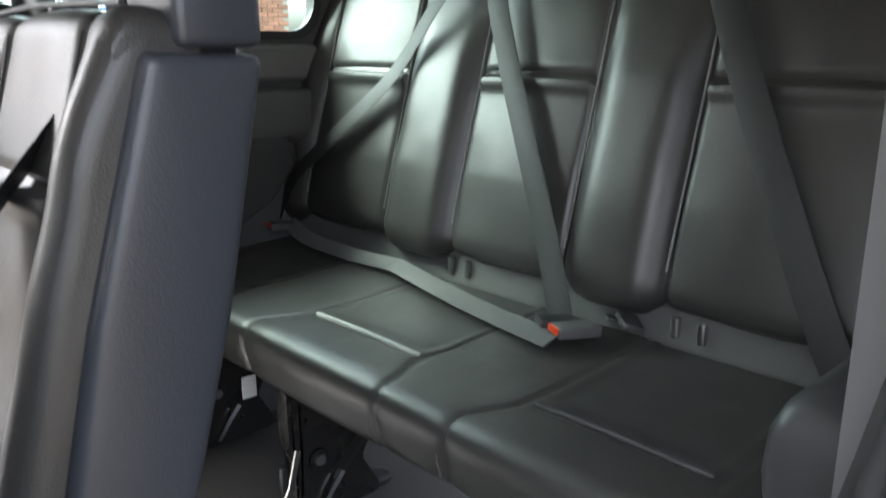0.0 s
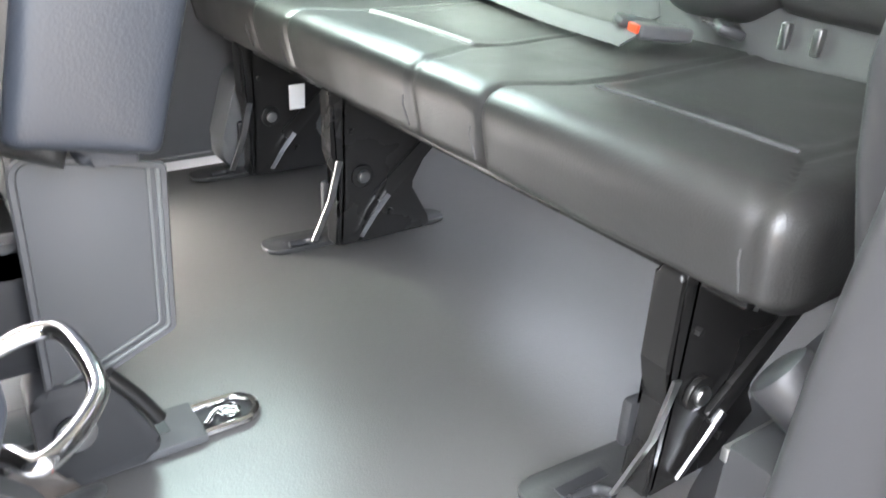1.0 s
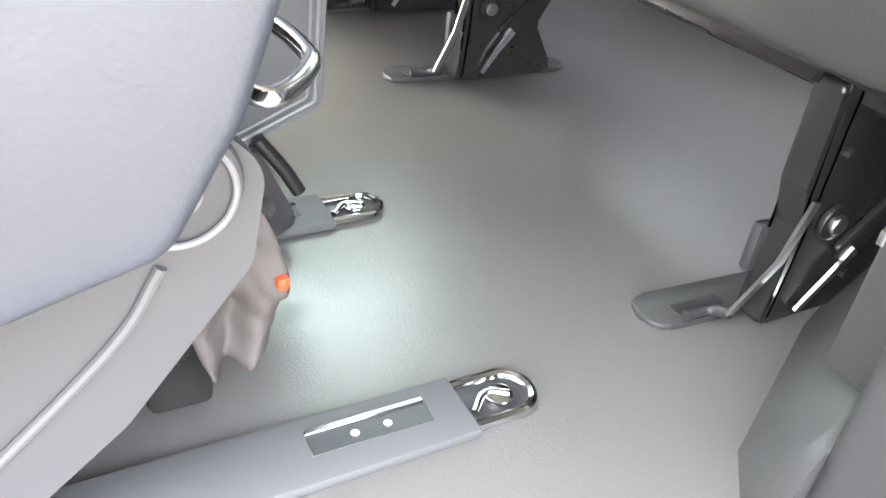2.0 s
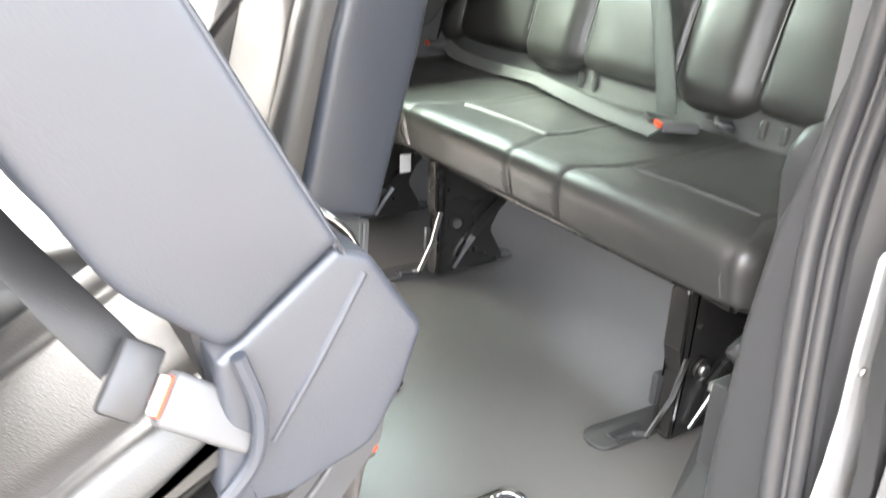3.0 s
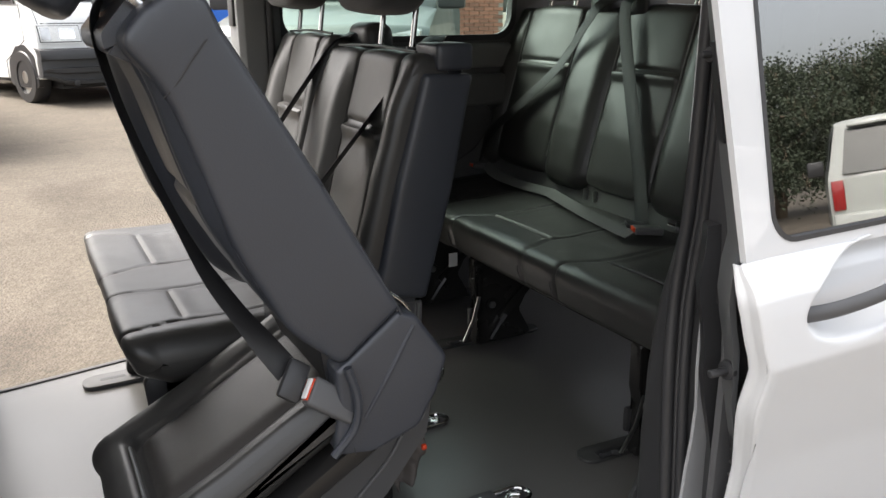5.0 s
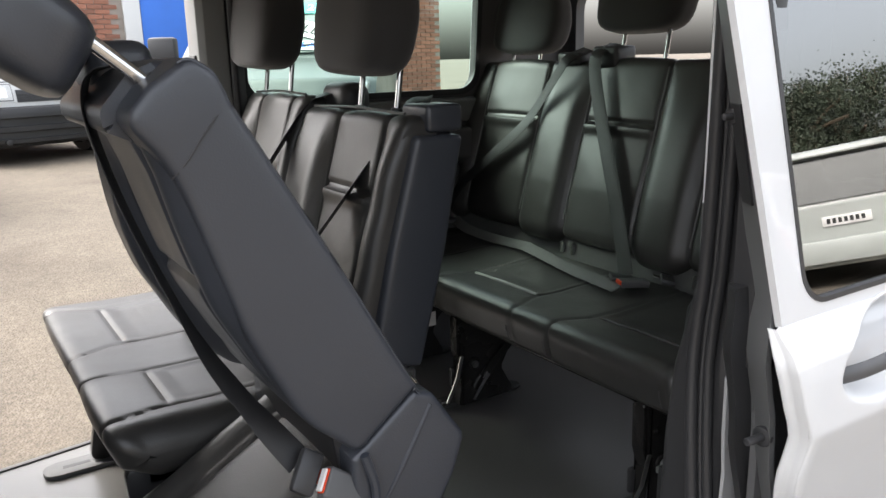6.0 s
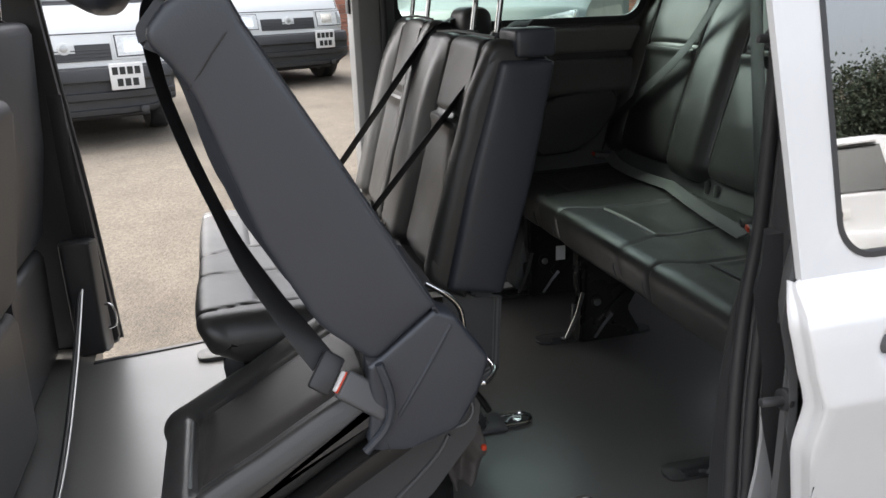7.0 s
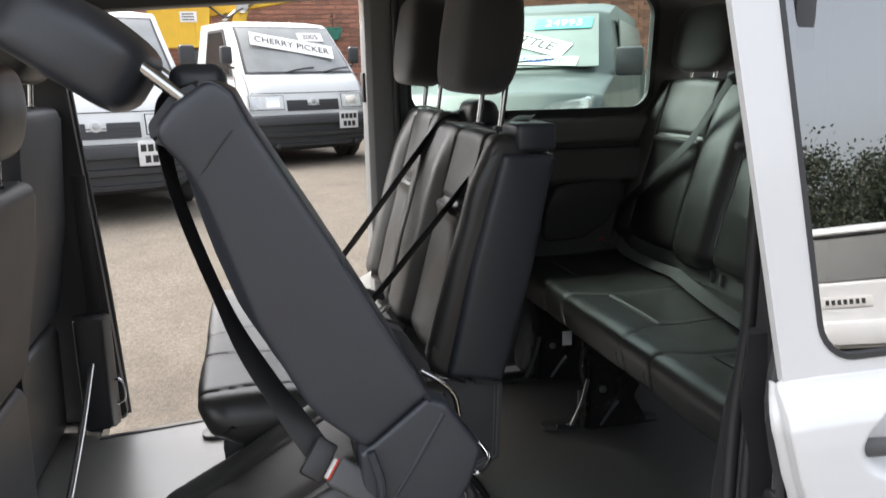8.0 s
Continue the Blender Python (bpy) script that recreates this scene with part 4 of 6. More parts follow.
def build_rear_bench():
    b = thing("rear_bench", "black leather three seat rear bench on steel legs", "bench seat", (1.5, 0.9, 0))
    front, top = 1.297, 0.402
    seats = [(0.30, 0.575), (0.784, 1.078), (1.285, 1.54)]
    seams = [(0.262, 0.611), (0.749, 1.112), (1.25, 1.575)]
    prof = fillet([(1.74, top + 0.004), (1.50, top - 0.006), (front, top - 0.004), (front + 0.022, 0.300), (front + 0.065, 0.280), (1.70, 0.285)], [0, 0.1, 0.058, 0.028, 0.02, 0], False, 10)
    cd = cushion_depth(front, seats, seams)
    cush = pad("cushion", prof, 0.226, 1.625, cd, LEATHER, b, "black leather cushion with stitched panels", step=0.007, edge=0.038, ystep=0.0065)
    for (a0, b0), (a1, b1) in zip(seats, seams):
        for e0, e1 in ((a0, a1), (b0, b1)):
            tube("seam", [(front - 0.0015 + 0.016 * (0.345 - z) / 0.045 * (z < 0.345), e1, z) for z in (0.315, 0.33, 0.345, 0.355)], 0.0011, THREAD, cush, n=6, curve=False)
        pale = a0 == seats[1][0]
        tube("welt", [(front + 0.136, a0 + 0.012, top - 0.007), (front + 0.136, (a0 + b0) / 2, top - 0.005), (front + 0.136, b0 - 0.012, top - 0.007)], 0.0052 if pale else 0.0028, WELT if pale else THREAD, cush, "pale cross welt" if pale else "", n=8)
    rbox("base_frame", (1.395, 1.72), (0.29, 1.60), (0.250, 0.282), METAL, b, 0.008)
    prism("front_rail", fillet([(1.372, 0.262), (1.390, 0.262), (1.390, 0.286), (1.372, 0.286)], 0.006), 0.29, 1.60, METAL, b, bevel=0.003)
    # backrest
    lines = [(0.268, 0.556), (0.752, 1.026), (1.235, 1.526)]
    bx = lambda z: 1.70 + 0.28 * (z - 0.43)
    zt = 0.985
    prof = fillet([(bx(0.47) + 0.09, 0.452), (bx(0.48) - 0.002, 0.466), (bx(0.62) - 0.004, 0.62), (bx(zt) + 0.006, zt), (bx(zt) + 0.10, zt - 0.03)], [0, 0.035, 0.2, 0.03, 0], False, 8)
    back = pad("backrest", prof, 0.185, 1.625, back_depth(lines, 0.806, zt, 0.026, 0), LEATHER, b, "black leather backrest with three panelled seats", step=0.008, edge=0.045, ystep=0.006)
    for a0, b0 in lines:
        for y in (a0, b0):
            tube("piping", [(bx(z) + 0.0005, y, z) for z in (0.52, 0.6, 0.7, 0.8, 0.9, 0.96)], 0.0022, PIPING, back, n=6, curve=False)
    prism("back_shell", fillet([(1.79, 0.33), (1.86, 0.33), (1.965, 0.95), (1.86, 0.95)], 0.02), 0.20, 1.61, VINYL, b, bevel=0.012)
    prism("lower_valance", fillet([(1.722, 0.395), (1.79, 0.395), (1.80, 0.465), (1.742, 0.465)], 0.012), 0.22, 1.60, VALANCE, b, bevel=0.006, label="pale grey fabric between back and cushion")
    for y in (0.373, 1.074, 1.455):
        seat_leg(b, y)
    headrest(b, (1.935, 1.43, 1.105), (0.18, 1), (0.34, 0.11, 0.21), (1.36, 1.50), 0.15, FABRIC, "charcoal fabric headrest")
    headrest(b, (1.94, 0.925, 1.155), (0.18, 1), (0.33, 0.11, 0.21), (0.985, 0.82), 0.20, FABRIC, "charcoal fabric headrest")
    headrest(b, (1.93, 0.42, 1.13), (0.18, 1), (0.33, 0.11, 0.21), (0.355, 0.485), 0.16, FABRIC, "charcoal fabric headrest")
    # belts
    rbox("belt_outlet", (1.845, 1.93), (1.10, 1.20), (0.965, 1.005), TRIM_BLACK, b, 0.012, 3)
    rbox("belt_outlet", (1.845, 1.93), (0.945, 1.045), (0.955, 1.02), TRIM_BLACK, b, 0.012, 3)
    strap("seat_belt", [(1.90, 1.115, 1.012), (1.822, 1.12, 0.985), (1.80, 1.145, 0.94), (1.766, 1.249, 0.795), (1.729, 1.409, 0.664), (1.700, 1.534, 0.56), (1.690, 1.60, 0.46)], twist(((0, (0.1, 0.9, 0.3)), (20, (0.35, 0.75, 0.55)), (48, (0.35, 0.75, 0.55))), 49), 0.046, b)
    strap("seat_belt", [(1.90, 1.0, 1.025), (1.828, 0.999, 1.0), (1.809, 0.992, 0.948), (1.772, 0.923, 0.814), (1.731, 0.839, 0.67), (1.693, 0.762, 0.535), (1.655, 0.70, 0.428)], (0.05, 1, 0.12), 0.047, b)
    strap("seat_belt", [(1.90, 0.575, 1.05), (1.830, 0.565, 1.0), (1.79, 0.515, 0.881), (1.739, 0.418, 0.697), (1.693, 0.324, 0.532), (1.675, 0.275, 0.450)], (0.05, 1, 0.3), 0.047, b)
    strap("lap_belt", [(1.70, 1.57, 0.440), (1.678, 1.46, 0.424), (1.672, 1.30, 0.420), (1.675, 1.13, 0.424)], (0.8, 0.15, 0.5), 0.036, b, VALANCE, label="grey worn lap belt")
    strap("lap_belt", [(1.672, 1.14, 0.426), (1.655, 1.05, 0.422), (1.62, 0.86, 0.416), (1.585, 0.66, 0.418)], (0.9, 0.15, 0.4), 0.038, b, VALANCE, label="grey worn lap belt")
    tongue(b, (1.63, 0.69, 0.428), (-0.4, -0.7, -0.1), (0.2, 0, 1))
    buckle(b, (1.625, 0.655, 0.425), (-0.75, 0.35, 0.05), (0, 0, 1))
    tongue(b, (1.695, 0.60, 0.435), (-0.5, 0.5, 0.2), (0, 0, 1))
    buckle(b, (1.675, 1.575, 0.435), (-0.8, 0.1, 0.1), (0, 0, 1))
    for y in (1.03, 0.985, 0.535, 0.49):
        rbox("anchor_clip", (1.722, 1.735), (y - 0.006, y + 0.006), (0.418, 0.452), STEEL, b, 0.003, 2)
    rbox("paper_tag", (1.346, 1.376), (1.199, 1.201), (0.212, 0.256), PAPER, b, 0.0006, 1, "white paper tag")
    return b


def build_double_seat():
    b = thing("double_seat", "black leather double seat with seat belts", "car seat", (0.7, 1.1, 0))
    front, top = 0.338, 0.40
    seats = [(0.665, 0.868), (1.055, 1.36)]
    seams = [(0.650, 0.872), (1.02, 1.395)]
    prof = fillet([(0.80, top + 0.004), (0.55, top + 0.002), (front, top + 0.006), (front + 0.030, 0.325), (front + 0.09, 0.295), (0.80, 0.285)], [0, 0.1, 0.05, 0.025, 0.03, 0], False, 10)
    cush = pad("cushion", prof, 0.585, 1.475, cushion_depth(front, seats, seams), LEATHER, b, "black leather cushion with stitched panels", step=0.007, edge=0.05, ystep=0.0065)
    for (a0, b0), (a1, b1) in zip(seats, seams):
        tube("welt", [(front + 0.136, a0 + 0.012, top - 0.010), (front + 0.136, (a0 + b0) / 2, top - 0.006), (front + 0.136, b0 - 0.012, top - 0.010)], 0.003, THREAD, cush, n=8)
    rbox("base_frame", (0.42, 0.86), (0.70, 1.44), (0.235, 0.278), METAL, b, 0.008)
    prism("base_skirt", fillet([(0.395, 0.14), (0.88, 0.14), (0.88, 0.28), (0.385, 0.28)], 0.02), 0.70, 0.725, TRIM_BLACK, b, bevel=0.006)
    for y in (0.80, 1.34):
        leg = prism("leg", fillet([(0.45, 0.26), (0.40, 0.012), (0.62, 0.012), (0.60, 0.26)], 0.02), y - 0.012, y + 0.012, METAL, b, bevel=0.004)
        plate = prism("floor_plate", fillet([(0.29, y - 0.040), (0.90, y - 0.040), (0.90, y + 0.034), (0.29, y + 0.034)], 0.034), 0.0005, 0.012, TRIM, leg, axis="z", bevel=0.003)
        rbox("slot", (0.335, 0.40), (y - 0.010, y + 0.004), (0.0118, 0.0128), RUBBER, plate, 0.0004, 1)
    # backrest
    bx = lambda z: 0.912 + 0.28 * (z - 0.715)
    for y0, y1, zt, line, lab in ((0.622, 1.112, 0.888, (0.705, 0.925), "black leather backrest with a panelled front"), (1.118, 1.525, 0.914, (1.215, 1.425), "black leather backrest with a panelled front")):
        prof = fillet([(bx(0.40) + 0.08, 0.385), (bx(0.42), 0.415), (bx(0.6), 0.6), (bx(zt) + 0.004, zt), (bx(zt) + 0.085, zt - 0.02)], [0, 0.03, 0.2, 0.028, 0], False, 8)
        back = pad("backrest", prof, y0, y1, back_depth([line], 0.728, zt + 0.06, 0.026, 0), LEATHER, b, lab, step=0.008, edge=0.028, ystep=0.006)
        for y in line:
            tube("piping", [(bx(z) + 0.001, y, z) for z in (0.5, 0.6, 0.7, 0.8, zt - 0.02)], 0.0018, LEATHER, back, n=6, curve=False)
        tube("top_piping", [(bx(zt) + 0.012, y0 + 0.03, zt + 0.003), (bx(zt) + 0.012, (y0 + y1) / 2, zt + 0.008), (bx(zt) + 0.012, y1 - 0.03, zt + 0.003)], 0.003, LEATHER, back, n=6)
    side = [(0.848, 0.395), (0.968, 0.372), (1.034, 0.61), (1.083, 0.846), (0.970, 0.850), (0.902, 0.62)]
    sd = fillet(side, [0.012, 0.012, 0.1, 0.01, 0.012, 0.2])
    panel = puffed("side_panel", [tuple(p) for p in dense(sd + sd[:1], 0.02)[:-1]], 0.606, 0.660, 0.014, 0.001, VINYL, b, label="blue black vinyl side of the backrest")
    tube("side_piping", [(0.856, 0.614, 0.40), (0.908, 0.612, 0.62), (0.973, 0.614, 0.843)], 0.0022, THREAD, panel, "pale piping", n=6)
    prism("back_shell", fillet([(0.90, 0.36), (0.965, 0.36), (1.085, 0.85), (1.0, 0.87)], 0.015), 0.640, 1.52, VINYL, b, bevel=0.01)
    rbox("belt_outlet", (1.0, 1.085), (0.612, 0.715), (0.853, 0.908), VINYL, b, 0.010, 3, "black belt housing on the seat top")
    rbox("belt_outlet", (1.02, 1.10), (1.02, 1.16), (0.86, 0.945), TRIM_BLACK, b, 0.030, 4, "black belt housing on the seat top")
    rbox("top_cover", (0.985, 1.08), (0.70, 1.52), (0.855, 0.882), TRIM_BLACK, b, 0.01, 2)
    board = prism("lower_board", fillet([(0.855, 0.372), (0.980, 0.345), (0.972, 0.172), (0.850, 0.118)], [0.02, 0.006, 0.006, 0.01]), 0.666, 0.676, TRIM, b, bevel=0.003, label="dark grey plastic side cover")
    edge = fillet([(0.975, 0.343), (0.968, 0.175), (0.856, 0.126)], [0, 0.008, 0], False)
    # Two pale tubes along the cover's rear and lower edges.
    for off, r in ((0.0, 0.0026), (0.008, 0.0018)):
        tube("edge_rim", [(x - off, 0.6645, z + 0.7 * off) for x, z in edge], r, PIPING, board, "pale double rim of the side cover", n=8, curve=False)
    rim = fillet([(0.855, 0.372), (0.980, 0.345), (0.972, 0.172), (0.850, 0.118)], [0.02, 0.006, 0.006, 0.01])
    sweep("rim", [(x, 0.665, z) for x, z in rim], ring(0.0042, 6), TRIM, board, None, "", True)
    tube("lever", [(0.90, 0.645, 0.15), (0.925, 0.64, 0.115), (0.941, 0.637, 0.086)], 0.008, METAL, b)
    prism("leg_boot", fillet([(0.83, 0.14), (0.90, 0.14), (0.955, 0.02), (0.83, 0.014)], 0.02), 0.66, 0.72, TRIM_BLACK, b, bevel=0.01, label="black leg cover")
    disc("pivot_disc", (0.865, 0.655, 0.085), (0, -1, 0), 0.020, 0.008, STEEL, b, 24, 0.002)
    # headrests
    headrest(b, (0.990, 0.835, 1.085), (0.14, 1), (0.30, 0.135, 0.245), (0.745, 0.910), 0.20, FABRIC, "charcoal fabric headrest", 4.5, 0.045)
    headrest(b, (0.990, 1.41, 1.10), (0.14, 1), (0.30, 0.135, 0.245), (1.32, 1.50), 0.22, FABRIC, "charcoal fabric headrest", 4.5, 0.045)
    # belts
    strap("seat_belt", [(1.06, 0.69, 0.915), (1.025, 0.725, 0.905), (0.985, 0.746, 0.84), (0.871, 0.766, 0.70), (0.788, 0.779, 0.60), (0.70, 0.794, 0.49), (0.672, 0.80, 0.42)], twist(((0, (-0.1, 1, 0.1)), (18, (0.68, 0.72, 0.05)), (48, (0.68, 0.72, 0.0))), 49), 0.044, b)
    strap("seat_belt", [(1.06, 1.09, 0.925), (1.01, 1.11, 0.915), (0.960, 1.121, 0.88), (0.815, 1.117, 0.70), (0.735, 1.115, 0.60), (0.655, 1.113, 0.50), (0.62, 1.112, 0.42)], twist(((0, (-0.1, 1, 0.1)), (18, (0.64, 0.76, 0.05)), (48, (0.64, 0.76, 0.0))), 49), 0.044, b)
    strap("lap_belt", [(0.80, 1.46, 0.412), (0.775, 1.30, 0.404), (0.77, 1.1, 0.404), (0.775, 0.93, 0.406)], (0.8, 0.1, 0.5), 0.045, b, GREY_FABRIC, label="pale grey lap belt")
    strap("lap_belt", [(0.78, 0.90, 0.41), (0.765, 0.80, 0.406), (0.76, 0.68, 0.410)], (0.8, 0.1, 0.5), 0.045, b, GREY_FABRIC, label="pale grey lap belt")
    buckle(b, (0.775, 1.20, 0.425), (-0.6, -0.4, 0.35), (0, 0, 1))
    buckle(b, (0.775, 0.92, 0.425), (-0.6, -0.4, 0.35), (0, 0, 1))
    tube("fixing_loop", [(0.80, 1.0, 0.44), (0.765, 1.0, 0.42), (0.765, 1.03, 0.42), (0.80, 1.03, 0.44)], 0.004, CHROME, b, n=6)
    return b


def build_folding_seat():
    b = thing("folding_seat", "black leather single seat tipped forward for access", "car seat", (0.6, 0.4, 0))
    Y0, Y1 = 0.21, 0.62
    # side of the backrest with its seam, top cap and hip cover
    main = fillet([(0.622, 0.456), (0.722, 0.534), (0.607, 0.742), (0.486, 0.950), (0.468, 0.990), (0.440, 1.007), (0.392, 0.975), (0.360, 0.938), (0.410, 0.876), (0.480, 0.655), (0.545, 0.525)], [0.02, 0.006, 0.2, 0.06, 0.03, 0.02, 0.02, 0.04, 0.2, 0.3, 0.16])
    shell = puffed("backrest_shell", [tuple(p) for p in dense(main + main[:1], 0.02)[:-1]], Y0, Y1, 0.013, 0.0012, VINYL, b, label="blue black vinyl covered backrest shell")
    sweep("seam", [(0.4085, Y0 + 0.013, 0.8680), (0.4135, Y0 + 0.003, 0.8745), (0.427, Y0 - 0.0012, 0.8915), (0.442, Y0 - 0.0020, 0.9125), (0.460, Y0 - 0.0012, 0.934), (0.4740, Y0 + 0.003, 0.9480), (0.4830, Y0 + 0.013, 0.9560)], ring(0.0016, 6), RUBBER, shell)
    edge = [main[i] for i in range(len(main)) if main[i][1] > 0.5 and main[i][0] > 0.4 and main[i][0] + 0.56 * main[i][1] > 0.93]
    tube("edge_piping", [(x - 0.004, Y0 + 0.004, z - 0.002) for x, z in edge], 0.0020, VINYL, shell, n=6)
    hip = fillet([(0.613, 0.448), (0.718, 0.527), (0.750, 0.514), (0.806, 0.432), (0.786, 0.375), (0.752, 0.318), (0.665, 0.292), (0.604, 0.305), (0.615, 0.39)], [0.004, 0.006, 0.02, 0.02, 0.03, 0.03, 0.04, 0.02, 0.05])
    hipp = puffed("hip_cover", [tuple(p) for p in dense(hip + hip[:1], 0.02)[:-1]], Y0 + 0.004, Y0 + 0.06, 0.010, 0.001, VINYL, b, label="black plastic hinge cover")
    tube("fold_line", [(0.742, Y0 + 0.004, 0.500), (0.70, Y0 + 0.003, 0.43), (0.655, Y0 + 0.004, 0.36)], 0.0035, VINYL, hipp, n=8)
    prism("inner_cover", hip, Y1 - 0.04, Y1, VINYL, b, bevel=0.008)
    prism("hinge_box", fillet([(0.60, 0.50), (0.72, 0.52), (0.78, 0.43), (0.72, 0.34), (0.62, 0.36)], 0.02), Y0 + 0.05, Y1 - 0.04, TRIM_BLACK, b, bevel=0.01)
    # front of the backrest, facing down
    up, nr = Vector((-0.48, 0.877)), Vector((-0.877, -0.48))
    o = Vector((0.628, 0.446))
    pt = lambda v, h: tuple(o + up * v + nr * h)
    prof = fillet([pt(0.08, -0.02), pt(0.082, 0.024), pt(0.2, 0.034), pt(0.30, 0.033), pt(0.38, 0.018), pt(0.48, -0.005), pt(0.545, -0.014), pt(0.56, -0.04)], [0, 0.025, 0.2, 0.2, 0.2, 0.2, 0.02, 0], False, 8)

    def dep(y, x, z, s):
        v = (Vector((x, z)) - o).dot(up)
        a, c = 0.285, 0.475
        out = -0.008 * groove(y - a, 0.006) - 0.008 * groove(y - c, 0.006)
        if a < y < c:
            out += 0.004 - 0.010 * groove(v - 0.33, 0.008)
        elif y <= a:
            out += 0.004 * step01(0.0, 0.05, v) * step01(0.58, 0.4, v) - 0.020 * (1 - step01(Y0, Y0 + 0.05, y))
        else:
            out += 0.030 * step01(c, 0.55, y) * step01(0.02, 0.16, v) * step01(0.60, 0.34, v)
        return out + 0.0015 * noise.noise(Vector((x * 14, y * 14, z * 14)))
    pad("backrest", prof, Y0 + 0.0015, Y1 - 0.002, dep, VINYL, b, "black leather front of the backrest", edge=0.012, ystep=0.007)
    prism("top_cap", fillet([(0.353, 0.922), (0.350, 0.946), (0.386, 0.988), (0.44, 1.010), (0.452, 0.94), (0.40, 0.90)], [0.012, 0.02, 0.03, 0.03, 0.02, 0.02]), 0.285, 0.605, VINYL, b, bevel=0.016, seg=3, label="padded top of the backrest")
    rbox("belt_guide", (0.368, 0.455), (0.43, 0.575), (0.960, 1.030), VINYL, b, 0.024, 4, "padded belt guide")
    headrest(b, (0.264, 0.39, 1.056), (-0.82, 0.57), (0.31, 0.115, 0.20), (), 0.175, VINYL, "blue black headrest on two chrome posts", 5.0)
    for y, x in ((0.279, 0.0), (0.48, 0.0)):
        post = tube("headrest_post", [(0.300 + x, y, 1.066), (0.356 + x, y, 1.018), (0.416 + x, y, 0.966)], 0.0088, CHROME, b, "chrome headrest post", n=14)
        disc("collar", (0.405 + x, y, 0.9755), (-0.76, 0, 0.65), 0.015, 0.010, TRIM_BLACK, post, 18, 0.003)
    # cushion, its front edge low
    a = math.radians(29)
    ca, sa = math.cos(a), math.sin(a)
    F = Vector((0.262, 0.222))
    loc = lambda u, w: tuple(F + Vector((ca, sa)) * u + Vector((-sa, ca)) * w)
    prof = fillet([loc(0.45, 0.0), loc(0.2, -0.004), loc(0.0, 0.0), loc(0.01, -0.10), loc(0.05, -0.115), loc(0.43, -0.10)], [0, 0.1, 0.05, 0.02, 0.02, 0], False, 10)

    def cdep(y, x, z, s):
        p = Vector((x, z)) - F
        u = p.dot(Vector((ca, sa)))
        w = p.dot(Vector((-sa, ca)))
        out = 0.0
        if w > -0.05:
            ins = step01(0.26, 0.285, y) * step01(0.515, 0.49, y) * step01(0.07, 0.085, u)
            out -= 0.012 * ins
            for e in (0.262, 0.513):
                out -= 0.006 * groove(y - e, 0.008) * step01(0.06, 0.08, u)
            out -= 0.010 * groove(u - 0.078, 0.008) * step01(0.25, 0.28, y) * step01(0.525, 0.495, y)
            out += 0.012 * groove(y - 0.565, 0.03) + 0.010 * groove(y - 0.245, 0.02)
        return out + 0.0015 * noise.noise(Vector((x * 14, y * 14, z * 14)))
    cush = pad("cushion", prof, 0.225, 0.60, cdep, LEATHER, b, "black leather cushion tilted with its front down", edge=0.065, ystep=0.006, step=0.006)
    verts, faces, nu, nv = [], [], 26, 16
    for i in range(nu + 1):
        for j in range(nv + 1):
            u, y = 0.092 + 0.34 * i / nu, 0.277 + 0.222 * j / nv
            e = min(i, nu - i) / nu * 0.34
            f = min(j, nv - j) / nv * 0.222
            p = loc(u, -0.0155 + 0.010 * min(1, e / 0.02) * min(1, f / 0.02) + 0.002 * math.sin(math.pi * j / nv))
            verts.append((p[0], y, p[1]))
    for i in range(nu):
        for j in range(nv):
            q0 = i * (nv + 1) + j
            faces.append((q0, q0 + 1, q0 + nv + 2, q0 + nv + 1))
    solid("seat_insert", verts, faces, INSERT, cush, "perforated leather seat insert")
    pr = loc(0.078, -0.002)
    tube("welt", [(pr[0], 0.285, pr[1] - 0.003), (pr[0], 0.39, pr[1]), (pr[0], 0.49, pr[1] - 0.003)], 0.003, PIPING, cush, "pale cross welt", n=8)
    prism("seat_pan", [loc(0.03, -0.115), loc(0.43, -0.10), loc(0.43, -0.135), loc(0.05, -0.145)], 0.215, 0.57, METAL, b, bevel=0.006)
    # frame and legs
    for y in (0.305, 0.53):
        leg = prism("side_frame", fillet([(0.40, 0.012), (0.56, 0.012), (0.725, 0.15), (0.805, 0.25), (0.815, 0.31), (0.77, 0.36), (0.66, 0.36), (0.58, 0.29)], [0.01, 0.02, 0.05, 0.03, 0.03, 0.03, 0.03, 0.05]), y - 0.008, y + 0.008, ARCH, b, bevel=0.003)
        rbox("foot", (0.36, 0.62), (y - 0.03, y + 0.03), (0.001, 0.014), TRIM, leg, 0.005)
        tube("edge_rib", [(0.515, y - 0.010, 0.025), (0.645, y - 0.010, 0.14), (0.725, y - 0.010, 0.215), (0.755, y - 0.010, 0.26)], 0.0035, TRIM, leg, n=8)
    joint = disc("recliner", (0.765, 0.292, 0.310), (0, -1, 0), 0.036, 0.016, ARCH, b, 32, 0.006)
    n = 32
    sweep("recliner_rim", [(0.765 + 0.030 * math.cos(2 * math.pi * i / n), 0.282, 0.310 + 0.030 * math.sin(2 * math.pi * i / n)) for i in range(n)], ring(0.002, 8), TRIM_LIGHT, joint, (0, 1, 0), "", True)
    disc("recliner_hub", (0.765, 0.283, 0.310), (0, -1, 0), 0.013, 0.006, TRIM_LIGHT, joint, 24, 0.001)
    verts, faces, nu, nv = [], [], 22, 26
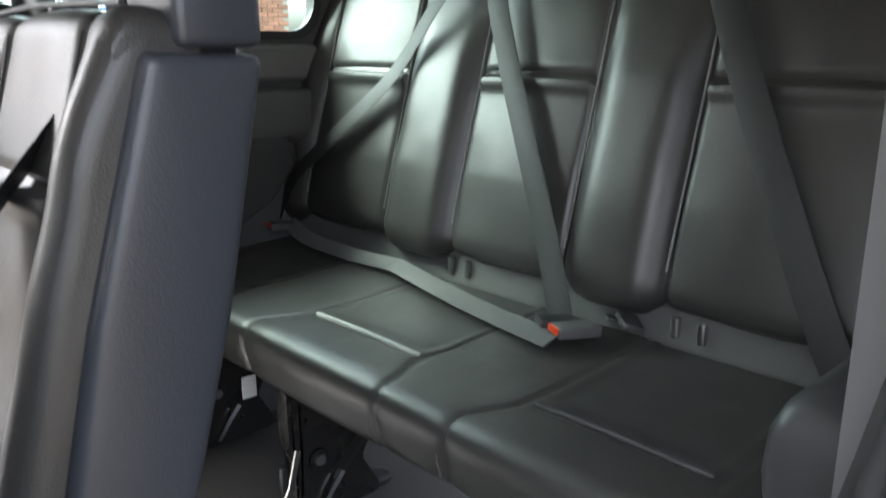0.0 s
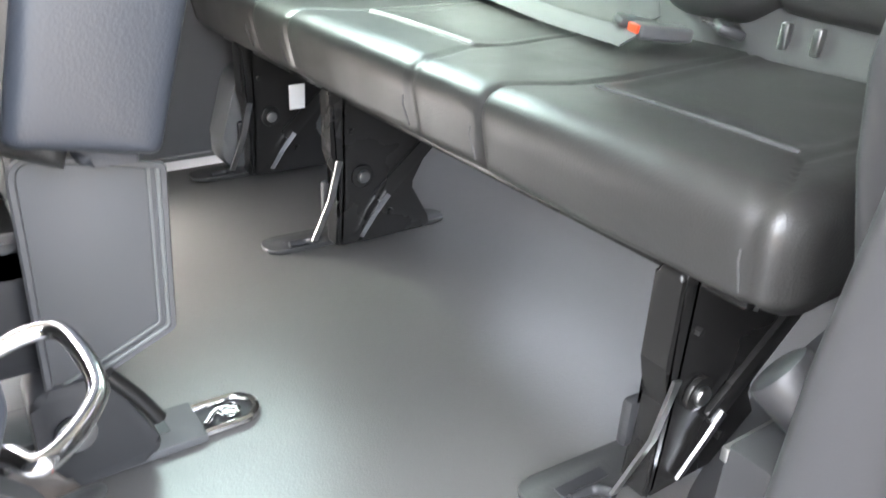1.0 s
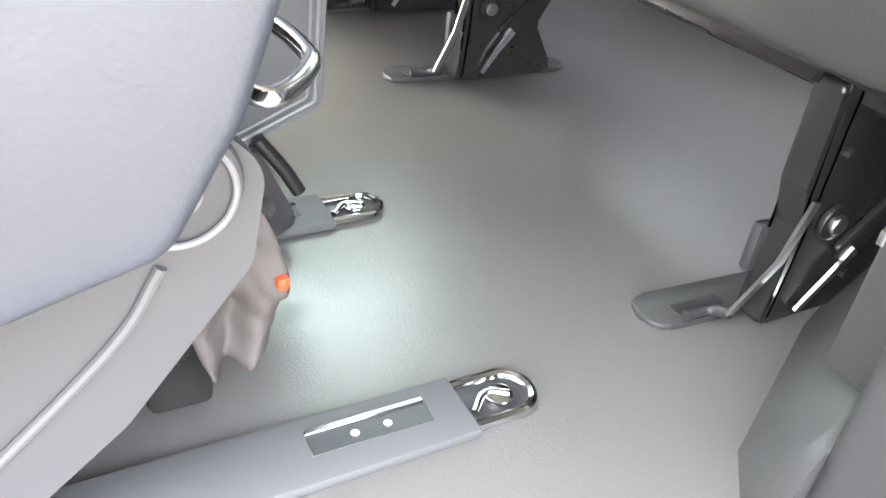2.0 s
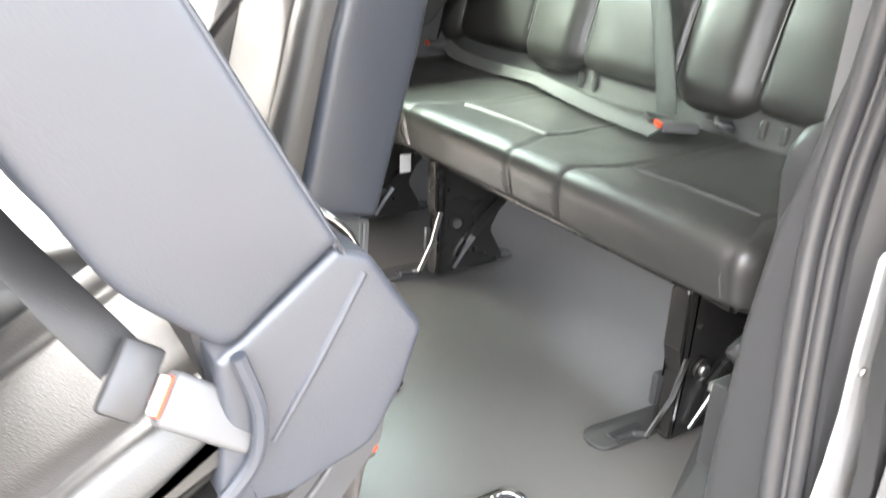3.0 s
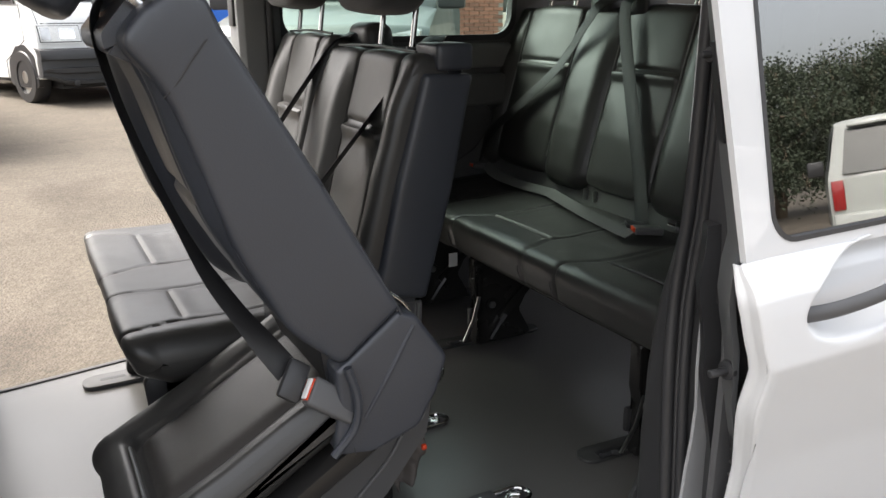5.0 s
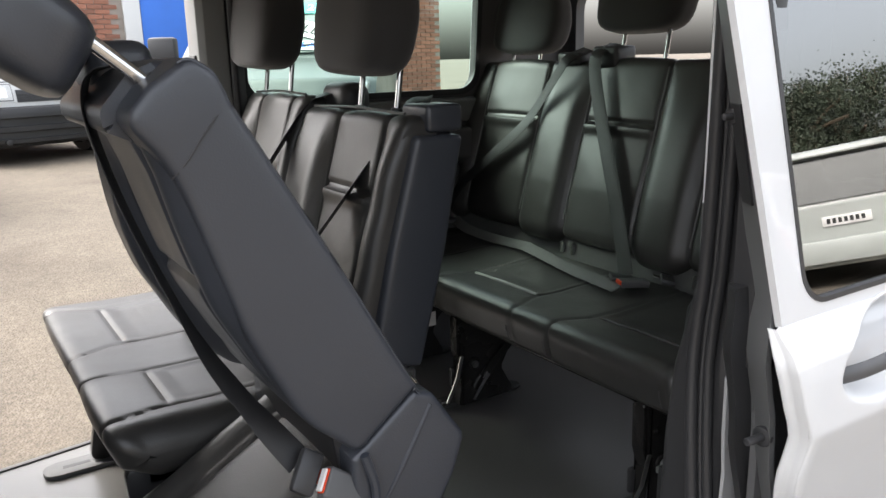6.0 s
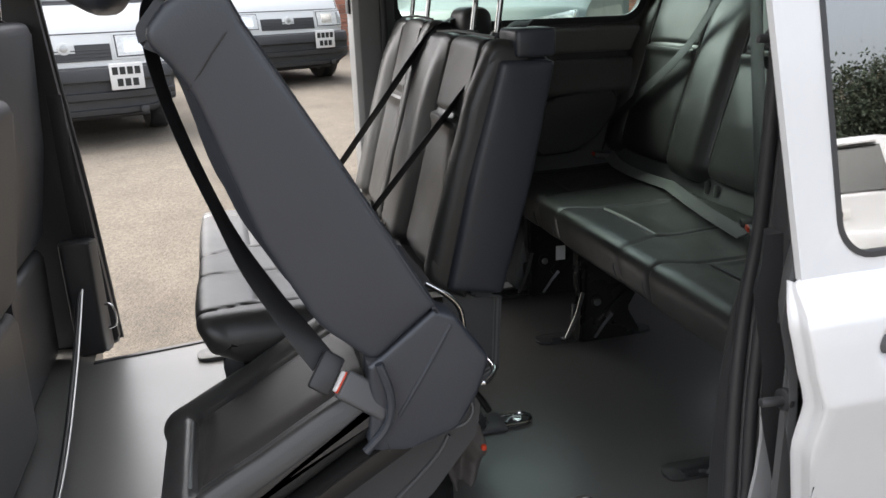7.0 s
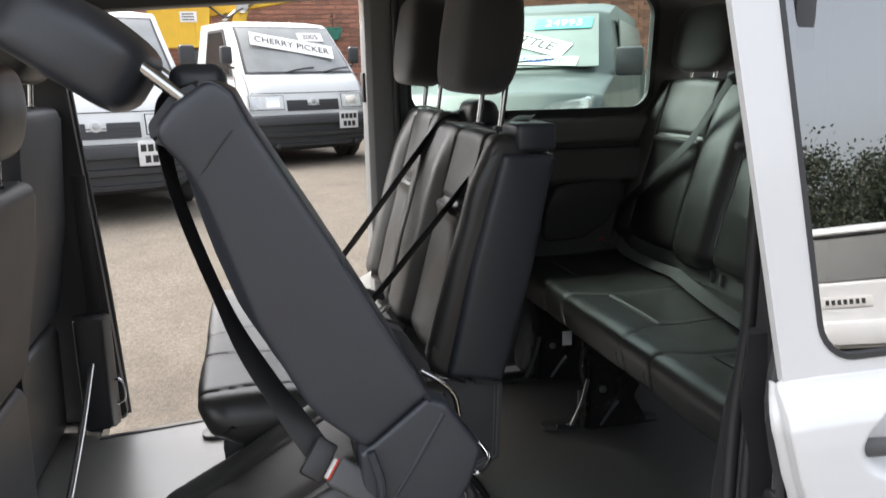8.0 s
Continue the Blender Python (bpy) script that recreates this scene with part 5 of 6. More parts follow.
    for j in range(nv + 1):
        v = j / nv
        z = 0.245 - 0.175 * v
        lo, hi = 0.735 + 0.06 * v, 0.825 + 0.045 * math.sin(2.4 * v) - 0.02 * v
        for i in range(nu + 1):
            u = i / nu
            x = lo + (hi - lo) * u
            y = 0.415 + 0.012 * math.sin(9 * u + 5 * v) * v + 0.016 * noise.noise(Vector((x * 30, 1.0, z * 22))) + 0.008 * noise.noise(Vector((x * 80, 3.0, z * 60)))
            verts.append((x, y, z + 0.012 * v * noise.noise(Vector((x * 40, 7.0, 0)))))
    for j in range(nv):
        for i in range(nu):
            q0 = j * (nu + 1) + i
            faces.append((q0, q0 + 1, q0 + nu + 2, q0 + nu + 1))
    skirt = solid("leg_skirt", verts, faces, LINER, b, "crumpled brown grey cloth leg cover")
    mod = skirt.modifiers.new("thick", "SOLIDIFY")
    mod.thickness, mod.offset = 0.003, 0
    rbox("leg_core", (0.745, 0.80), (0.435, 0.50), (0.012, 0.30), METAL, b, 0.008)
    rbox("release_tab", (0.846, 0.857), (0.396, 0.407), (0.146, 0.158), ORANGE, b, 0.004, 2, "orange red release tab")
    tube("release_loop", [(0.790, 0.385, 0.350), (0.820, 0.391, 0.358), (0.839, 0.387, 0.36), (0.846, 0.361, 0.36), (0.847, 0.322, 0.36), (0.838, 0.300, 0.36), (0.822, 0.280, 0.36), (0.810, 0.274, 0.36), (0.800, 0.290, 0.358), (0.780, 0.300, 0.35)], 0.0055, CHROME, b, "bright steel rod release loop")
    tube("release_loop", [(0.735, 0.335, 0.525), (0.768, 0.33, 0.502), (0.79, 0.33, 0.475), (0.797, 0.33, 0.44)], 0.005, CHROME, b, "bright steel release loop")
    tube("cable", [(0.80, 0.38, 0.24), (0.835, 0.40, 0.225), (0.85, 0.43, 0.20), (0.845, 0.45, 0.18)], 0.006, RUBBER, b)
    # belt: down the front of the back to the buckle by the hinge
    strap("seat_belt", [(0.410, 0.43, 1.00), (0.368, 0.42, 0.985), (0.356, 0.41, 0.945), (0.365, 0.37, 0.870), (0.386, 0.35, 0.791), (0.417, 0.33, 0.700), (0.452, 0.31, 0.612), (0.496, 0.29, 0.532), (0.551, 0.262, 0.445)], twist(((0, (0.34, 0.94, 0.0)), (16, (0.36, 0.93, 0.0)), (40, (0.36, 0.93, 0.0)), (54, (0.60, 0.70, 0.25)), (64, (0.85, 0.25, 0.45))), 65), 0.041, b)
    tongue(b, (0.556, 0.240, 0.436), (0.80, -0.05, -0.60), (0.26, -0.90, 0.34))
    buckle(b, (0.600, 0.228, 0.402), (-0.80, 0.05, 0.60), (0.26, -0.90, 0.34), False, size=1.15)
    strap("buckle_strap", [(0.625, 0.228, 0.36), (0.645, 0.222, 0.34), (0.655, 0.225, 0.30)], (0.5, 0.3, 0.8), 0.04, b)
    tube("hem", [(0.628, 0.208, 0.455), (0.642, 0.206, 0.40), (0.635, 0.208, 0.35), (0.60, 0.21, 0.31)], 0.007, VINYL, b, n=8)
    return b


build_rear_bench()
build_double_seat()
build_folding_seat()
floor_anchor(1.047, 0.356, 0.40, "steel ring floor anchor with a grey slotted cover")
floor_anchor(1.045, 0.713, 0.20, "steel ring floor anchor beside the double seat")


def build_front_seat(y0, y1, x, top, posts, label):
    b = thing("front_seat", label, "car seat", (x - 0.2, (y0 + y1) / 2, 0), "front seats")
    prof = fillet([(x - 0.14, 0.35), (x - 0.02, 0.35), (x + 0.03, 0.62), (x + 0.055, top), (x - 0.04, top), (x - 0.10, 0.7)], [0.02, 0.03, 0.2, 0.03, 0.03, 0.1])
    prism("backrest", prof, y0, y1, SEAT_BACK, b, bevel=0.02, seg=3, label="dark vinyl seat back")
    prism("seat_base", fillet([(x - 0.6, 0.02), (x - 0.03, 0.0), (x - 0.02, 0.34), (x - 0.6, 0.34)], 0.03), y0 + 0.02, y1 - 0.02, TRIM_BLACK, b, bevel=0.012)
    rbox("cushion", (x - 0.62, x - 0.10), (y0, y1), (0.345, 0.44), LEATHER, b, 0.04, 3)
    for c in posts:
        headrest(b, (x + 0.03, c, top + 0.155), (0.10, 1), (0.26, 0.11, 0.19), (c - 0.07, c + 0.07), 0.16, LEATHER, "black leather headrest")
    return b


build_front_seat(0.16, 1.00, -0.03, 0.80, (0.36, 0.80), "dark double passenger seat seen from behind")
build_front_seat(1.08, 1.50, -0.07, 0.945, (1.29,), "dark driver seat seen from behind")
rail = thing("floor_rail", "black and silver trim strip at the front seat base", "trim strip", (0.0, 1.0, 0))
tube("strip", [(0.035, 0.30, 0.02), (0.03, 0.70, 0.03), (0.01, 1.1, 0.10), (-0.005, 1.42, 0.21)], 0.007, TRIM_BLACK, rail)
tube("bright_edge", [(0.040, 0.30, 0.03), (0.039, 0.70, 0.04), (0.019, 1.1, 0.11), (0.004, 1.42, 0.22)], 0.003, STEEL, rail)
# ---- the yard ----
GZ, GF = -0.40, 0.14       # the ground beside the van and further up the yard


def ground_z(x, y):
    dip = 0.07 * step01(1.3, 1.9, x) * step01(2.0, 4.0, y) * step01(8.0, 6.5, y)
    rise = 0.44 * step01(1.6, 5.0, y) + 0.04 * max(0.0, min(2.7, y - 5.0))
    return GZ + rise - dip


def build_ground():
    ys = [-400, -60, -30, -12, -4, -1.5, 0, 1.6] + [1.9 + 0.25 * i for i in range(20)] + [8, 14, 30, 400]
    xs = [-400, -60] + [-10, -6, -4, -2, -1, 0] + [0.5 + 0.25 * i for i in range(12)] + [4, 6, 8, 12] + [60, 400]
    verts = [(x, y, ground_z(x, y)) for y in ys for x in xs]
    k = len(xs)
    faces = [(j * k + i, j * k + i + 1, (j + 1) * k + i + 1, (j + 1) * k + i) for j in range(len(ys) - 1) for i in range(k - 1)]
    return tagged(solid("ground", verts, faces, GRAVEL), "beige worn gravel tarmac yard with damp stains", "ground", kind="structure")


build_ground()


def wheel(parent, c, r, w, axis=(1, 0, 0), m=None):
    a = Vector(axis)
    n = 28
    sec = [(-w / 2, r * 0.62), (-w / 2, r * 0.93), (-w * 0.36, r), (w * 0.36, r), (w / 2, r * 0.93), (w / 2, r * 0.62)]
    verts, faces = [], []
    for i in range(n):
        t = 2 * math.pi * i / n
        for s, q in sec:
            verts.append(Vector(c) + a * s + Vector((0, math.cos(t) * q, math.sin(t) * q)))
    k = len(sec)
    for i in range(n):
        for j in range(k):
            faces.append((i * k + j, i * k + (j + 1) % k, ((i + 1) % n) * k + (j + 1) % k, ((i + 1) % n) * k + j))
    hub = solid("wheel", verts, faces, RUBBER, parent, "black tyre", m=m)
    disc("rim", Vector(c), a, r * 0.63, w * 0.7, STEEL, hub, 24, 0.01, m=m)
    disc("hub_cap", Vector(c), a, r * 0.25, w * 0.9, STEEL, hub, 16, 0.008, m=m)
    return hub


def grid_shell(name, f, us, vs, thick, mat, parent, label="", m=None):
    """A thin curved panel: f(u, v, out) gives its points; it is thick deep."""
    verts = [f(u, v, thick) for u in us for v in vs] + [f(u, v, 0.0) for u in us for v in vs]
    nu, nv = len(us), len(vs)
    o = nu * nv
    faces = []
    for i in range(nu - 1):
        for j in range(nv - 1):
            q = (i * nv + j, i * nv + j + 1, (i + 1) * nv + j + 1, (i + 1) * nv + j)
            faces += [q, tuple(o + k for k in q)]
    rim = [i * nv for i in range(nu)] + [(nu - 1) * nv + j for j in range(1, nv)] + [i * nv + nv - 1 for i in range(nu - 2, -1, -1)] + list(range(nv - 2, 0, -1))
    faces += [(a, b, o + b, o + a) for a, b in zip(rim, rim[1:] + rim[:1])]
    return solid(name, verts, faces, mat, parent, label, True, m)


def spread(a, b, n):
    return [a + (b - a) * i / n for i in range(n + 1)]


# Opaque: the pale base holds the sky's reflection, besides the coat's own.
MICRO_SCREEN = material("sky_grey_windscreen", (0.20, 0.21, 0.205), 0.10, coat=1.0, vary=0.45, vscale=3)
LAMP_GLASS = material("ribbed_lamp_glass", (0.66, 0.67, 0.66), 0.16, metal=0.0, coat=0.6, vary=0.3, vscale=60)


def build_micro_van(at, turn, sign, label, cargo=True):
    """A small forward-control van; its nose looks along -y before it is turned."""
    m = pose(*at, 0, 0, turn)
    v = thing("small_van", label, "van", (0, 0, 0), "small white vans")
    v.location = at
    hw = 0.69
    nose = [(0.25, 0.025), (0.32, 0.010), (0.46, 0.0), (0.56, 0.004), (0.66, 0.020), (0.76, 0.055), (0.85, 0.105), (0.90, 0.150), (0.94, 0.195), (1.10, 0.330), (1.26, 0.470), (1.40, 0.600), (1.46, 0.670), (1.50, 0.76)]

    def fy(h):
        for (ha, ya), (hb, yb) in zip(nose, nose[1:]):
            if h <= hb:
                return ya + (yb - ya) * (h - ha) / (hb - ha)
        return nose[-1][1]

    wide = lambda h: hw * (1 - 0.13 * step01(0.82, 1.52, h))
    curve = lambda s: 0.045 * s * s + 0.085 * abs(s) ** 8

    def skin(h, s, out=0.0):
        """A point of the front, out metres off the paint."""
        k = (fy(h + 0.01) - fy(h - 0.01)) / 0.02
        d = math.hypot(1, k)
        return (s * wide(h) + math.copysign(out * 0.5 * abs(s) ** 8, s), fy(h) + curve(s) - out / d, h + out * k / d)

    bm = bmesh.new()
    cols = []
    for s in (-1, -0.985, -0.95, -0.88, -0.75, -0.55, -0.3, 0, 0.3, 0.55, 0.75, 0.88, 0.95, 0.985, 1):
        drop = 0.030 * abs(s) ** 6
        pts = [(s * wide(h), fy(h) + curve(s), h) for h, _ in nose]
        pts += [(s * wide(1.5), y + curve(s) * f, z - drop) for y, z, f in ((0.90, 1.525, 0.5), (1.2, 1.54, 0.2), (1.57, 1.54, -0.1), (1.62, 1.50, -0.2))]
        pts += [(s * hw, 1.63, 0.9), (s * hw, 1.63, 0.22)]
        cols.append([bm.verts.new(p) for p in pts])
    k = len(cols[0])
    for a, b in zip(cols, cols[1:]):
        for i in range(k):
            bm.faces.new((a[i], a[(i + 1) % k], b[(i + 1) % k], b[i]))
    bm.faces.new(cols[0]), bm.faces.new(cols[-1])
    part("cab", bm, PAINT_WHITE, v, m=m)
    panel = lambda name, h0, h1, s0, s1, out, thick, mat, lab="", nh=6, ns=14, taper=0.0: grid_shell(
        name, lambda h, s, o: skin(h, s * (1 - taper * (h - h0) / (h1 - h0)), out + o), spread(h0, h1, nh), spread(s0, s1, ns), thick, mat, v, lab, m)
    panel("screen_surround", 0.945, 1.455, -0.925, 0.925, 0.001, 0.004, RUBBER, nh=10)
    panel("windscreen", 0.965, 1.435, -0.89, 0.89, 0.006, 0.004, MICRO_SCREEN, "opaque windscreen with the grey sky reflection in its colour", nh=10)
    for s in (-0.30, 0.36):
        tube("wiper", [skin(0.955, s, 0.015), skin(0.985, s + 0.22, 0.018), skin(1.005, s + 0.50, 0.018)], 0.007, RUBBER, v, m=m)
    tube("bonnet_seam", [skin(0.752, -0.93 + 0.186 * i, 0.001) for i in range(11)], 0.004, BUMPER, v, m=m, n=6)
    for s in (-0.955, 0.955):
        tube("corner_seam", [skin(h, s, 0.001) for h in (0.74, 0.80, 0.86, 0.92, 0.96)], 0.0035, BUMPER, v, m=m, n=6)
    # grille slot dipping round the badge, and a plain strip below it
    for s0, s1 in ((-0.435, -0.10), (0.10, 0.435)):
        panel("grille", 0.566, 0.676, s0, s1, 0.001, 0.006, RUBBER, "black grille slot", nh=3, ns=6)
    panel("grille", 0.566, 0.622, -0.10, 0.10, 0.001, 0.006, RUBBER, "black grille slot", nh=2, ns=4)
    disc("badge", skin(0.655, 0, 0.006), (0, -1, 0.1), 0.042, 0.014, PAINT_WHITE, v, 24, 0.004, m=m)
    disc("badge_ring", skin(0.655, 0, 0.013), (0, -1, 0.1), 0.026, 0.008, STEEL, v, 20, 0.002, m=m)
    for i in range(3):
        tube("grille_bar", [skin(0.59 + 0.024 * i, -0.42, 0.008), skin(0.59 + 0.024 * i, -0.25, 0.008), skin(0.59 + 0.024 * i, 0.25, 0.008), skin(0.59 + 0.024 * i, 0.42, 0.008)], 0.003, RUBBER, v, m=m, n=6)
    for s in (-1, 1):
        panel("headlight_frame", 0.568, 0.742, s * 0.465, s * 0.985, 0.002, 0.008, PAINT_WHITE, "", 4, 8)
        panel("lamp_gasket", 0.580, 0.730, s * 0.482, s * 0.975, 0.006, 0.006, RUBBER, "", 4, 8)
        lamp = panel("headlight", 0.588, 0.722, s * 0.495, s * 0.965, 0.008, 0.012, LAMP_GLASS, "clear ribbed headlight", 4, 8)
        grid_shell("indicator", lambda h, q, o: skin(h, q, 0.018 + o), spread(0.60, 0.71, 3), spread(s * 0.86, s * 0.955, 2), 0.004, HEADLAMP, lamp, "", m)
        grid_shell("reflector", lambda h, q, o: skin(h, q, 0.018 + o), spread(0.61, 0.70, 3), spread(s * 0.56, s * 0.76, 3), 0.004, CHROME, lamp, "", m)
        arm = tube("mirror_arm", [(s * 0.655, 0.50, 1.02), (s * 0.74, 0.47, 1.04), (s * 0.76, 0.46, 1.10)], 0.012, TRIM_BLACK, v, m=m)
        rbox("mirror", (s * 0.755 - 0.06, s * 0.755 + 0.06), (0.42, 0.49), (1.06, 1.24), TRIM_BLACK, arm, 0.022, 3, m=m)
        wheel(v, (s * 0.628, 0.50, 0.255), 0.255, 0.15, m=m)
        wheel(v, (s * 0.60, 2.35, 0.255), 0.255, 0.15, m=m)
        side = lambda y, h, o: (s * (hw * (1 - 0.13 * step01(0.82, 1.52, h)) + o), y, h)
        fr = [side(0.50, 0.93, 0.003), side(1.34, 0.93, 0.003), side(1.34, 1.44, 0.003), side(0.86, 1.44, 0.003)]
        solid("window_frame", fr + [(x + s * 0.006, y, z) for x, y, z in fr], [(0, 1, 2, 3), (4, 5, 6, 7), (0, 1, 5, 4), (1, 2, 6, 5), (2, 3, 7, 6), (3, 0, 4, 7)], RUBBER, v, "", False, m)
        vs = [side(0.57, 0.96, 0.010), side(1.30, 0.96, 0.010), side(1.30, 1.41, 0.010), side(0.90, 1.41, 0.010)]
        solid("side_window", vs + [(x + s * 0.004, y, z) for x, y, z in vs], [(0, 1, 2, 3), (4, 5, 6, 7), (0, 1, 5, 4), (1, 2, 6, 5), (2, 3, 7, 6), (3, 0, 4, 7)], CAR_GLASS, v, "dark side window", False, m)
        tube("door_seam", [side(0.44, 0.93, 0.001), side(0.40, 0.60, 0.001), side(0.86, 0.40, 0.001), side(0.86, 0.20, 0.001)], 0.004, BUMPER, v, m=m, n=6, curve=False)
        tube("door_seam", [side(1.40, 1.45, 0.001), side(1.40, 0.90, 0.001), side(1.40, 0.20, 0.001)], 0.004, BUMPER, v, m=m, n=6, curve=False)
        rbox("door_handle", (s * 0.692 - 0.010, s * 0.692 + 0.010), (1.22, 1.34), (0.80, 0.83), TRIM_BLACK, v, 0.005, m=m)
        prism("wheel_arch", fillet([(0.20, 0.16), (0.24, 0.46), (0.42, 0.56), (0.62, 0.54), (0.80, 0.40), (0.84, 0.16)], 0.08), s * 0.6935, s * 0.64, TRIM_BLACK, v, axis="x", bevel=0.004, m=m)
    # bumper, wrapped round the corners, with two recessed bands
    rows = [(0.180, 0.0), (0.188, 0.040), (0.200, 0.056), (0.235, 0.062), (0.242, 0.035), (0.300, 0.035), (0.307, 0.070), (0.350, 0.075), (0.358, 0.038), (0.425, 0.038), (0.432, 0.078), (0.475, 0.080), (0.515, 0.060), (0.530, 0.020)]
    plan = [(-0.705, 0.235), (-0.712, 0.18)] + [(q * 0.712, curve(q)) for q in (-1, -0.985, -0.95, -0.88, -0.75, -0.5, -0.2, 0.2, 0.5, 0.75, 0.88, 0.95, 0.985, 1)] + [(0.712, 0.18), (0.705, 0.235)]
    verts = []
    for h, o in rows:
        for x, y in plan:
            flat = step01(0.72, 0.60, abs(x))
            e = o if o > 0.055 or o < 0.03 else 0.072 - (0.072 - o) * flat
            lift = 0.10 * step01(0.48, 0.715, abs(x)) * step01(0.36, 0.12, h)
            verts.append((x, y - e, h + lift))
    n, c = len(rows), len(plan)
    faces = [(i * c + j, i * c + j + 1, (i + 1) * c + j + 1, (i + 1) * c + j) for i in range(n - 1) for j in range(c - 1)]
    bumper = solid("bumper", verts, faces, BUMPER, v, "weathered grey plastic bumper", True, m)
    mod = bumper.modifiers.new("thick", "SOLIDIFY")
    mod.thickness, mod.offset = 0.012, -1
    for q in (-0.46, 0.46):
        disc("tow_eye", (q, -0.045, 0.215), (0, -1, 0), 0.030, 0.04, RUBBER, v, 16, 0.004, m=m)
    prism("underside", fillet([(0.10, 0.15), (0.16, 0.30), (3.0, 0.34), (3.0, 0.20)], 0.02), -0.52, 0.52, TRIM_BLACK, v, axis="x", bevel=0.01, m=m)
    plate = rbox("number_plate", (0.255, 0.480), (-0.082, -0.070), (0.365, 0.545), PAPER, v, 0.006, 2, "white two line number plate", m=m)
    for z, spans in ((0.495, ((0.272, 0.310), (0.322, 0.360), (0.372, 0.410), (0.422, 0.460))), (0.415, ((0.298, 0.336), (0.350, 0.388), (0.402, 0.440)))):
        for a, b in spans:
            rbox("bar", (a, b), (-0.0845, -0.0815), (z - 0.026, z + 0.026), INK, plate, 0, m=m)
    if cargo:
        rbox("load_bed", (-0.68, 0.68), (1.66, 3.3), (0.50, 0.62), PAINT_WHITE, v, 0.01, m=m)
        rbox("bed_side", (-0.69, -0.66), (1.66, 3.3), (0.62, 0.86), PAINT_WHITE, v, 0.01, m=m)
        rbox("bed_side", (0.66, 0.69), (1.66, 3.3), (0.62, 0.86), PAINT_WHITE, v, 0.01, m=m)
    if sign:
        tilt = math.degrees(math.atan2(0.405, 0.46))
        for text, size, h, q, box, spin, out, ink, lab in (("2005", 0.10, 1.335, 0.42, (0.30, 0.12), 0, 0.014, THREAD, "faded white card sign"), ("CHERRY PICKER", 0.116, 1.235, -0.02, (0.93, 0.185), -13, 0.024, INK, "white card sign")):
            base = m @ Matrix.Translation(Vector(skin(h, q, out))) @ pose(0, 0, 0, 90 - tilt, 0, 0) @ pose(0, 0, 0, 0, 0, spin)
            bm = bmesh.new()
            bmesh.ops.create_cube(bm, size=1)
            bmesh.ops.scale(bm, vec=(*box, 0.004), verts=bm.verts)
            board = part("sign_board", bm, PAPER, v, lab, False, base)
            lettering("lettering", text, size, base @ Matrix.Translation((0, 0, 0.0035)), ink, board)
    return v


build_micro_van((1.165, 7.62, ground_z(1.0, 7.8) - 0.02), 22, True, "small white pickup van with a cherry picker sign")
build_micro_van((-0.57, 5.12, ground_z(-0.6, 5.4)), 15, False, "small white van with a weathered grey bumper")


